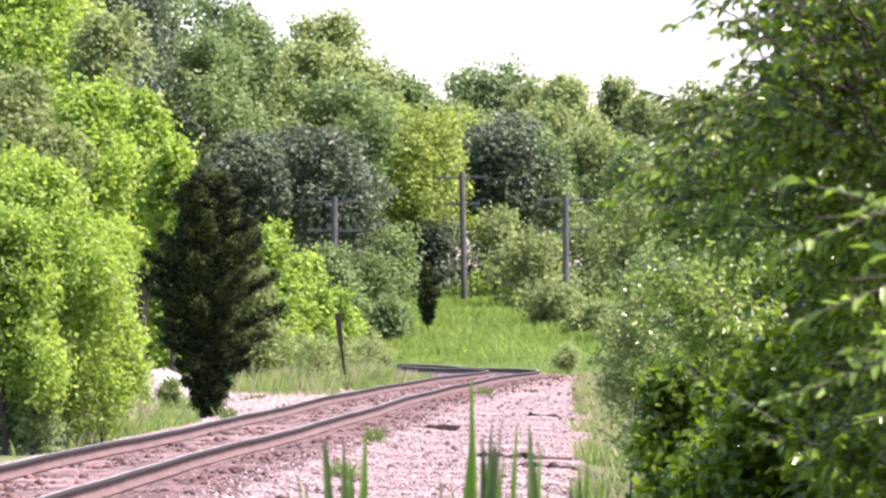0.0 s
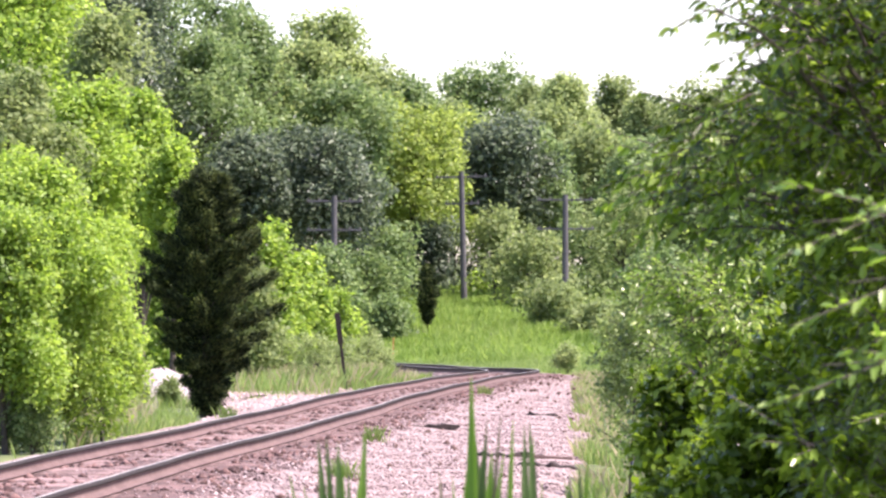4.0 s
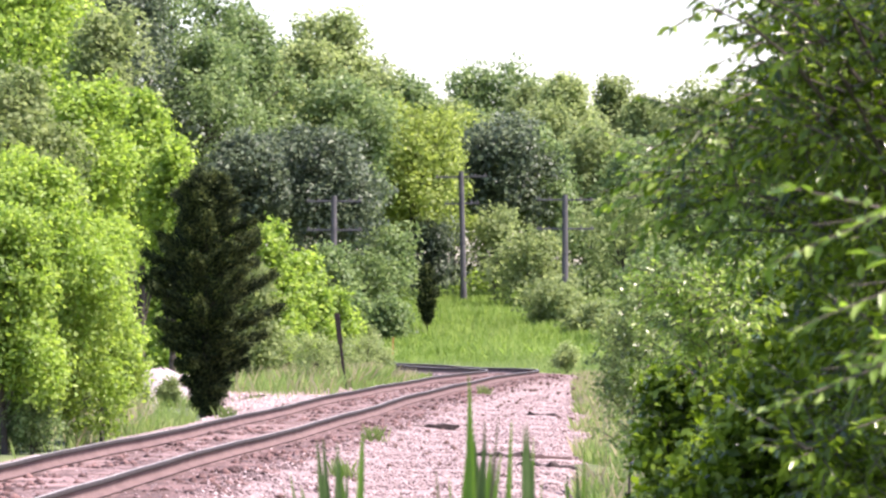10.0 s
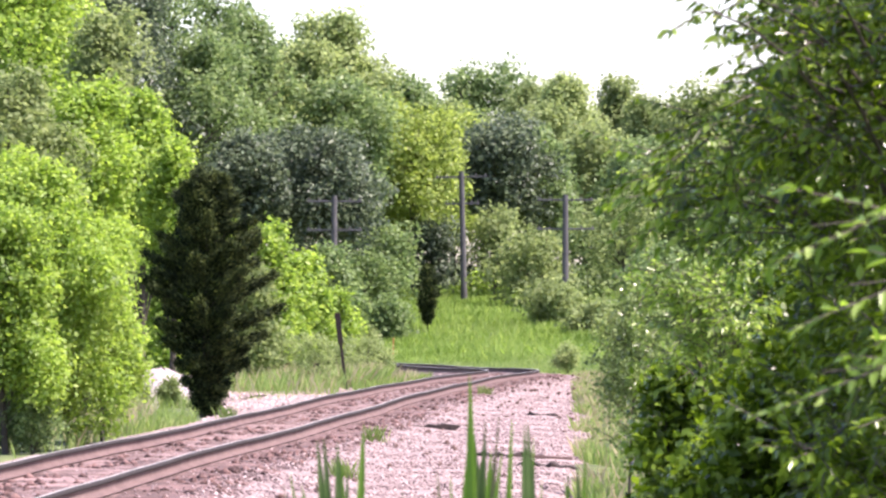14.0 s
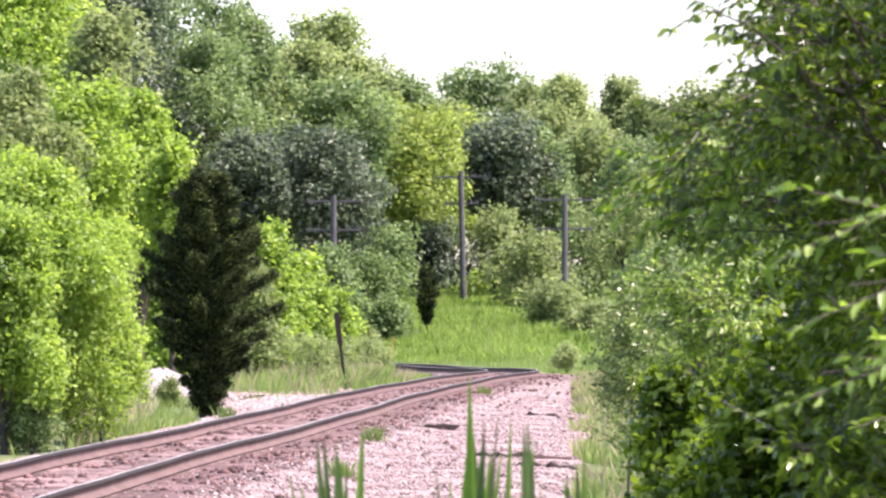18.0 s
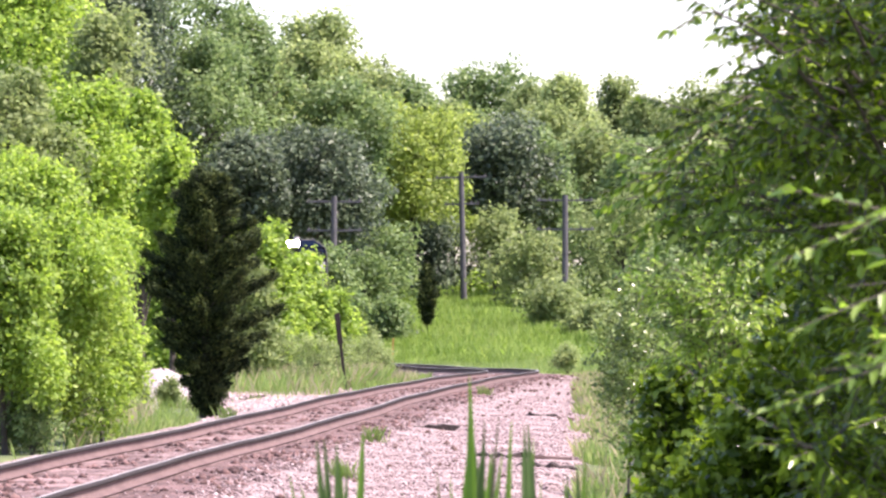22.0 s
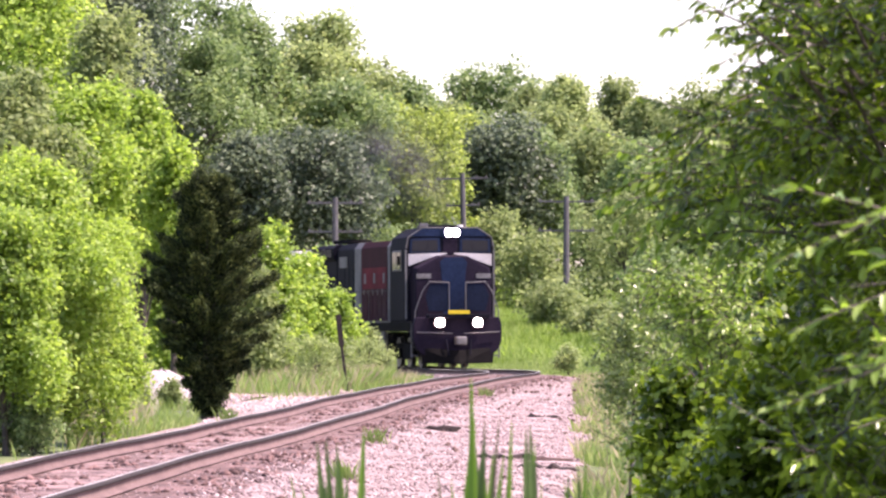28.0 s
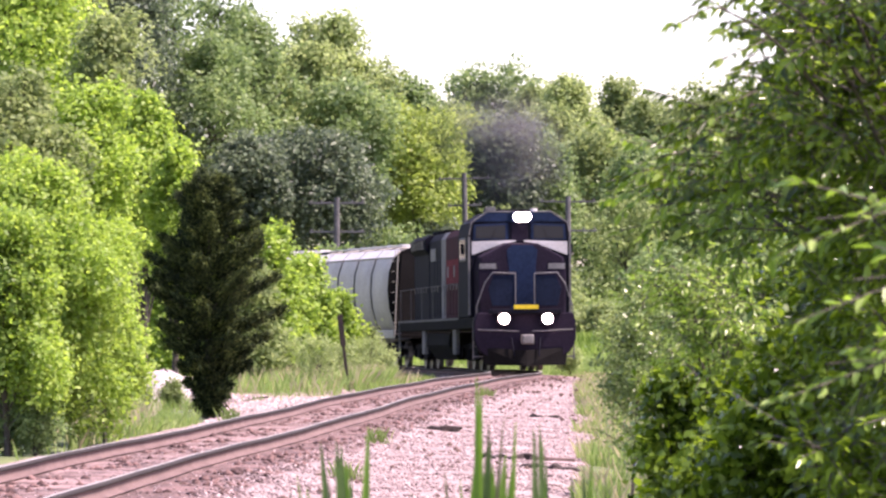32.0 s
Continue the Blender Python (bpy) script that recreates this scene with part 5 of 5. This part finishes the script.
    for o in list(loco.children_recursive):
        if o.data is not None and o.data.name.split(".")[0] not in ("wheelset", "bogie"):
            for v in o.data.vertices:
                y = v.co.y
                v.co.y = y if y < 0.4 else float(np.interp(y, [0.4, 1.2, 2.9, 5.5, 8.0, 22.0], [0.4, 0.6, 1.2, 4.0, 7.2, 22.0]))
                v.co.x *= 1.03
                v.co.z = v.co.z if v.co.z < 1.6 else 1.6 + (v.co.z - 1.6) * 1.03
    for y in (4.2, 17.8):
        truck(loco, y, (-1.85, 0.0, 1.85), 0.53, GRIME_SHADE)
    return loco


def hopper_outline(k, z0=1.25):
    """Cross-section of the curved body, from lower left over the roof; k narrows the foot."""
    o = []
    for x, z in ((1.0, 1.05), (1.36, 1.5), (1.52, 2.1), (1.57, 2.7), (1.53, 3.3), (1.38, 3.78), (1.08, 4.08)):
        o.append((x * k, z))
    o = [(x, z) for x, z in o] + [(0.62 * k, 4.24), (0, 4.28)]
    return [(-x, z) for x, z in o] + [(x, z) for x, z in o[-2::-1]]


def build_hopper():
    L = 16.4
    car = thing("covered_hopper", pose(0, 0, 0), "light grey covered hopper wagon with curved smooth sides", "hopper wagon", "hopper wagons of the train")
    n = 5
    y0, y1 = 0.5, L - 0.5
    w = (y1 - y0) / n
    for i in range(n):
        p = part("body_panel", soften(prism(hopper_outline(1.0), y0 + w * i + 0.03, y0 + w * (i + 1) - 0.03), 0.02, 1), HOPPER, car, "weathered curved grey side panel")
        for f in p.data.polygons:
            f.use_smooth = abs(f.normal.y) < 0.5
    for i in range(n + 1):
        y = y0 + w * i
        # ribs darker than the panels: their streaks of shadow are in the colour
        part("rib", prism([(x * 1.025, z if abs(x) > 0.7 else z + 0.02) for x, z in hopper_outline(1.0)], y - 0.05, y + 0.05), DUSTY_SHADE if i % n else GRIME_SHADE, car)
    for s in (-1, 1):
        for i in range(n):
            part("roof_plate", slab([(s * 1.36, y0 + w * i + 0.12, 3.86), (s * 1.1, y0 + w * i + 0.12, 4.13), (s * 1.1, y0 + w * (i + 1) - 0.12, 4.13), (s * 1.36, y0 + w * (i + 1) - 0.12, 3.86)], 0.03, (s * 0.6, 0, 0.6)), ROOF_SUNLIT, car, "roof edge plate with sunlight painted in as a paler grey")
        part("running_board", box(s * 0.85 - 0.16, s * 0.85 + 0.16, 0.9, L - 0.9, 4.26, 4.3), ROOF_SUNLIT, car)
        part("side_sill", soften(box(s * 1.4 - 0.06, s * 1.4 + 0.06, 0.3, L - 0.3, 1.0, 1.3), 0.02, 1), HOPPER, car)
        for e in (0.35, L - 0.35):
            ld = bmesh.new()
            for k in range(8):
                add_tube(ld, (s * 1.45, e - 0.22, 1.2 + 0.36 * k), (s * 1.45, e + 0.22, 1.2 + 0.36 * k), 0.015, 0.015, 5)
            add_tube(ld, (s * 1.45, e - 0.22, 0.9), (s * 1.3, e - 0.22, 4.1), 0.018, 0.018, 5)
            add_tube(ld, (s * 1.45, e + 0.22, 0.9), (s * 1.3, e + 0.22, 4.1), 0.018, 0.018, 5)
            part("ladder", ld, HOPPER, car)
    for k in range(6):
        part("hatch", tube((0, 2.4 + 2.3 * k, 4.27), (0, 2.4 + 2.3 * k, 4.38), 0.34, 0.32, 14), ROOF_SUNLIT, car)
    for y in (4.4, L / 2, L - 4.4):
        bm = prism([(-1.1, 1.1), (1.1, 1.1), (0.35, 0.35), (-0.35, 0.35)], y - 0.9, y + 0.9)
        part("discharge_chute", soften(bm, 0.03, 1), HOPPER, car)
    part("centre_sill", box(-0.2, 0.2, 0.0, L, 0.85, 1.15), GRIME_SHADE, car)
    for e, d in ((0.0, -1), (L, 1)):
        part("end_platform", soften(box(-1.4, 1.4, min(e, e - d * 1.1) , max(e, e - d * 1.1), 1.0, 1.16), 0.02, 1), GRIME_SHADE, car)
        part("coupler", box(-0.12, 0.12, min(e, e + d * 0.45), max(e, e + d * 0.45), 0.8, 1.04, bevel=0.03), STEEL, car)
        sl = slab([(-1.4, e - d * 0.1, 1.2), (1.4, e - d * 0.1, 1.2), (1.1, e - d * 0.44, 4.0), (-1.1, e - d * 0.44, 4.0)], 0.05, (0, -d, 0))
        # end sheet blackened to stand for shade behind the car ahead
        part("end_bracing", sl, GRIME_SHADE, car, "end slope sheet painted near-black in place of shade")
    for y in (2.0, L - 2.0):
        truck(car, y, (-0.88, 0.88), 0.45, GRIME_SHADE)
    return car


# ---- exhaust smoke: drifting puffs of fine soot flakes ----
def smoke_mat(r):
    """Thin soot haze: densest in a puff's middle, in wisps, and clear at its rim."""
    m, nt, b = base_mat("exhaust_haze", 1.0)
    b.inputs["Base Color"].default_value = (0.1, 0.094, 0.11, 1)
    n = noise_node(nt, 1.1, 4)
    wisp = ramp_node(nt, n.outputs[0], [(0.28, (0, 0, 0)), (0.7, (0.6, 0.6, 0.6))])
    tc = nt.nodes.new("ShaderNodeTexCoord")
    ln = nt.nodes.new("ShaderNodeVectorMath")
    ln.operation = 'LENGTH'
    nt.links.new(tc.outputs["Object"], ln.inputs[0])
    rim = nt.nodes.new("ShaderNodeMapRange")
    rim.interpolation_type = 'SMOOTHSTEP'
    for k, v in zip(range(1, 5), (0.1 * r, 0.98 * r, 1.0, 0.0)):
        rim.inputs[k].default_value = v
    nt.links.new(ln.outputs["Value"], rim.inputs[0])
    mul = nt.nodes.new("ShaderNodeMath")
    mul.operation = 'MULTIPLY'
    nt.links.new(wisp.outputs[0], mul.inputs[0])
    nt.links.new(rim.outputs[0], mul.inputs[1])
    tr = nt.nodes.new("ShaderNodeBsdfTransparent")
    mx = nt.nodes.new("ShaderNodeMixShader")
    nt.links.new(mul.outputs[0], mx.inputs[0])
    nt.links.new(tr.outputs[0], mx.inputs[1])
    nt.links.new(b.outputs[0], mx.inputs[2])
    nt.links.new(mx.outputs[0], nt.nodes["Material Output"].inputs[0])
    return m


PUFFS = []


def build_smoke():
    """Puffs of three sizes: domed, rippled sheets of haze."""
    rng = np.random.default_rng(77)
    sizes = (1.5, 1.9, 2.3)
    mats = {r: smoke_mat(r) for r in sizes}
    n = 9
    for k in range(7):
        r = sizes[k % 3]
        ph = rng.uniform(0, 6.28, 3)
        u = np.linspace(-1.0, 1.0, n)
        gx, gz_ = np.meshgrid(u, u)
        bulge = 0.45 * (1 - gx ** 2) * (1 - gz_ ** 2) + 0.1 * np.sin(gx * 4 + ph[0]) * np.sin(gz_ * 5 + ph[1])
        V = np.stack([gx * r, -bulge * r, gz_ * r], -1).reshape(-1, 3)
        Q = [(b * n + a, b * n + a + 1, (b + 1) * n + a + 1, (b + 1) * n + a) for b in range(n - 1) for a in range(n - 1)]
        ob = new("smoke_puff", np_mesh("smoke_puff", V, Q, mats[r], True))
        tagged(ob, "thin grey diesel exhaust smoke above the locomotive", "smoke", kind="stuff")
        PUFFS.append(ob)


# ---- small things on the ground ----
ROTTEN = surface("rotten_wood", (0.012, 0.009, 0.008), (0.045, 0.03, 0.026), 4, 30, 0.95, 0, 0.8)
STAKE = surface("faded_orange_paint", (0.4, 0.16, 0.05), (0.55, 0.25, 0.09), 4, 30, 0.7)


def build_debris():
    rnd = random.Random(3)
    old = [(((0.87, 57.50, -0.33)), 1.0, 14, "broken rotten tie"), (((1.25, 54.50, -0.33)), 0.75, -6, "broken rotten tie"), (((-0.29, 68.00, -0.34)), 1.05, -12, "broken rotten tie"), (((1.70, 79.50, -0.33)), 0.6, 12, "broken rotten tie")]
    for (x, y, z), L, rz, nm in old:
        d = float(off_track(np.array([x]), np.array([y]))[0])
        zz = bed_at(min(d, 4.6), y) + 0.0
        t = thing("old_tie", pose(x, y, zz, rnd.uniform(-4, 4), rnd.uniform(-5, 5), rz), "dark rotten piece of wooden tie on the gravel", "wood scrap", "scraps of wood on the gravel")
        bm = bmesh.new()
        rings = []
        for k in range(11):
            u, e = L * (k / 10 - 0.5), 0.35 if k in (0, 10) else rnd.uniform(0.75, 1.15)
            dy, dz = rnd.uniform(-.05, .05), rnd.uniform(-.03, .03)
            rings.append([bm.verts.new((u + rnd.uniform(-.03, .03), dy + a * 0.14 * e, dz + h * 0.9 * e)) for a, h in ((-1, -0.06), (1, -0.06), (1.1, 0.01), (0.5, 0.05), (-0.4, 0.07), (-0.9, 0.05))])
        for p, q in zip(rings, rings[1:]):
            for i in range(6):
                bm.faces.new((p[i], p[(i + 1) % 6], q[(i + 1) % 6], q[i]))
        bm.faces.new(rings[0][::-1])
        bm.faces.new(rings[-1])
        bmesh.ops.recalc_face_normals(bm, faces=bm.faces)
        part("timber", bm, ROTTEN, t)
    x, y, z = (1.33, 56.50, -0.32)
    t = thing("plank", pose(x, y, bed_at(4.4, y) + 0.07, 0, 4, 20), "reddish brown weathered board on the gravel", "plank", "scraps of wood on the gravel")
    part("board", box(-0.28, 0.28, -0.06, 0.06, -0.015, 0.02, bevel=0.006), RUST, t)
    chips = np.random.default_rng(12)
    n = 260
    ss, dd = 12 + 90 * chips.random(n), chips.uniform(1.6, 4.2, n)
    zb = lambda x, yy, yc, q: np.interp(q, [b[0] for b in BED], [b[1] for b in BED]) + 0.0
    scatter_stones("bark_chips", "dark chips of rotten wood on the gravel", chips, ss, dd, chips.uniform(0.02, 0.055, n), zb, TIE)
    x, y = -2.09, 186.0
    st = thing("marker_stake", pose(x, y, gz(x, y) - 0.05, 0, 2, 0), "thin orange marker stake in the grass", "stake")
    part("stake", box(-0.03, 0.03, -0.015, 0.015, 0, 1.3, bevel=0.005), STAKE, st)
    for k, (sx, sd) in enumerate(((31.0, 1.75), (66.0, 1.6), (19.0, 2.4), (45.0, -1.7))):
        p, h = on_track(sx)
        cx, cy = p.x + h.y * sd, p.y - h.x * sd
        z = bed_at(sd, cy) - 0.02
        rr = np.random.default_rng(60 + k)
        m = 70
        a, ln = rr.uniform(0, 6.283, m), rr.uniform(0.08, 0.26, m)
        bx, by = cx + rr.normal(size=m) * 0.08, cy + rr.normal(size=m) * 0.1
        V = np.empty((m, 4, 3))
        V[:, 0] = np.stack([bx - 0.006, by, np.full(m, z)], -1)
        V[:, 1] = np.stack([bx + 0.006, by, np.full(m, z)], -1)
        V[:, 2] = np.stack([bx + np.cos(a) * ln * 0.2 + 0.004, by + np.sin(a) * ln * 0.2, z + ln * 0.6], -1)
        V[:, 3] = np.stack([bx + np.cos(a) * ln * 0.5, by + np.sin(a) * ln * 0.5, z + ln], -1)
        tagged(new("weed_tuft", np_mesh("weed_tuft", V.reshape(-1, 3), np.arange(4 * m).reshape(-1, 4), GRASS)), "small green weed growing in the ballast", "weed", "weeds in the ballast", kind="stuff")
    # pale gravel heap behind the cedar
    x0, y0 = -6.18, 99.0
    rng = np.random.default_rng(31)
    v, q = [], []
    n, m = 24, 9
    for j in range(m):
        for i in range(n):
            a, f = i / n * 6.283, j / (m - 1)
            r = (1 - f) * (1 + 0.15 * math.sin(3 * a) + 0.1 * math.sin(7 * a))
            v.append((x0 + math.cos(a) * r * 1.3 + rng.normal() * 0.05, y0 + math.sin(a) * r * 1.8, gz(x0, y0) - 0.08 + 0.88 * math.sin(f * 1.57) + rng.normal() * 0.045))
    for j in range(m - 1):
        for i in range(n):
            q.append((j * n + i, j * n + (i + 1) % n, (j + 1) * n + (i + 1) % n, (j + 1) * n + i))
    tagged(new("gravel_heap", np_mesh("gravel_heap", v, q, PALE, True)), "pale heap of crushed stone behind the cedar", "gravel heap", kind="stuff")


build_ground()
build_bed()
build_track()
build_stones()
build_woods()
build_grass()
build_poles()
build_right_plants()
build_reeds()
build_debris()
LOCO = build_locomotive()
HOPPERS = [build_hopper()]
for _ in range(3):
    first = len(WHEELS)
    c = copy_thing(HOPPERS[0], pose(0, 0, 0))
    for o in c.children:
        if o.name.startswith("wheelset"):
            WHEELS.append((o, o.location.y, o.location.z, 0.45))
    HOPPERS.append(c)
build_smoke()

# ---- what moves ----
SPEED = 4.6
FRONT_AT_END = 106.3      # metres along the line at the end of the clip


def car_pose(s, length):
    p, _ = on_track(s + length * 0.18)
    q, _ = on_track(s + length * 0.82)
    d = (q - p).normalized()
    start = p - d * length * 0.18
    return Matrix.Translation(start) @ d.to_track_quat('Y', 'Z').to_matrix().to_4x4() @ pose(0, 0, 0, 0, -cant((p.y + q.y) / 2), 0)


GUST = [(0, .9), (.5, .6), (1, .5), (1.5, .85), (2, .95), (2.5, .5), (3, .45), (3.5, .65), (4.5, .3), (5.5, .4), (6, .3), (6.5, .4), (7, .85), (7.5, .6), (8, .35), (8.5, .2), (9, .2), (10, .1), (11, 0), (12, -.05), (13, 0), (14, 0),
        (15.5, .1), (17, 0), (18, .05), (19, 0), (20, -.05), (21, 0), (22, .05), (23, 0), (24, .1), (25, .05), (26.5, .1), (27.5, .15), (28, .2), (28.5, .2), (29, .35), (29.5, .4), (30, .45), (30.5, .5), (31, .95), (31.5, 1.15), (32, .95)]


def motions():
    gap = 0.0
    for i, car in enumerate([LOCO] + HOPPERS):
        length = 21.9 if i == 0 else 16.4
        rows = []
        for k in range(65):
            t = k * 0.5
            rows.append((t, car_pose(FRONT_AT_END + SPEED * (32 - t) + gap, length)))
        walk(car, rows)
        gap += length + 0.85
    for ob, y, z, r in WHEELS:
        turn = math.degrees(SPEED * 0.16 / r)
        walk(ob, [(0.16 * k, pose(0, y, z, -turn * k)) for k in range(201)])
    # wind in the branches close by
    for ob, amp, ph in BOUGHS:
        x, y, z = ob.matrix_basis.translation
        walk(ob, [(t, pose(x, y, z, 0.5 * math.sin(t * 1.7 + ph), amp * (2.3 * g + 0.35 * math.sin(t * 2.1 + ph)), 0)) for t, g in GUST])
    for ob, amp, ph in SWAYS:
        x, y, z = ob.matrix_basis.translation
        walk(ob, [(t, pose(x, y, z, 0, amp * (g + 0.3 * math.sin(t * 1.9 + ph)), 0)) for t, g in GUST])
    for ob, amp, ph, yaw in REEDS:
        x, y, z = ob.matrix_basis.translation
        walk(ob, [(t, pose(x, y, z, 0, amp * (0.2 + 0.9 * max(0, g - 0.5) + (0.12 + 0.3 * g) * math.sin(t * 3.1 + ph)), 0) @ pose(0, 0, 0, 0, 0, yaw)) for t, g in GUST])
    bends = [[(0, -2), (2, 1), (3.5, -3), (5.5, 13), (6.5, 15), (8, -2), (9, -10), (10, 4), (11, 16), (12, 16), (13, 7), (14.5, 6), (16.5, -2), (19, 1), (21, -11), (23, -19), (24, -17), (25.5, -5), (28, -13), (30, 3), (32, -6)],
             [(0, 6), (2, -2), (3, -11), (5.5, -2), (8, 4), (11, 12), (12, -5), (14, -3), (18, -8), (20.5, 4), (25.5, -5), (29.5, 8), (32, 2)],
             [(0, 2), (3, -2), (9, -7), (14, 3), (17, 16), (19, 6), (21, 0), (25, 15), (28, 0), (32, 0)]]
    for ob, rows in zip(TOPS, bends):
        x, y, z = ob.matrix_basis.translation
        walk(ob, [(t, pose(x, y, z, 0, 0.115 * b, 0)) for t, b in rows])
    # smoke leaves the stack, rises and drifts back over the train
    for k, ob in enumerate(PUFFS):
        born = 22.8 + k * 1.35
        rows = []
        for j in range(65):
            t = j * 0.5
            age = max(0.0, t - born)
            m = car_pose(FRONT_AT_END + SPEED * (32 - min(t, born)), 21.9) @ Vector((0, 5.0, 2.0 + 2.4 * min(1.0, age * 2)))
            m = m + Vector((0.7 * age, -4.2 * age, 3.2 * (1 - math.exp(-age * 0.6))))
            rows.append((t, Matrix.Translation(m) @ pose(0, 0, 0, 0, 0, 1.5 * age)))
        walk(ob, rows)


motions()
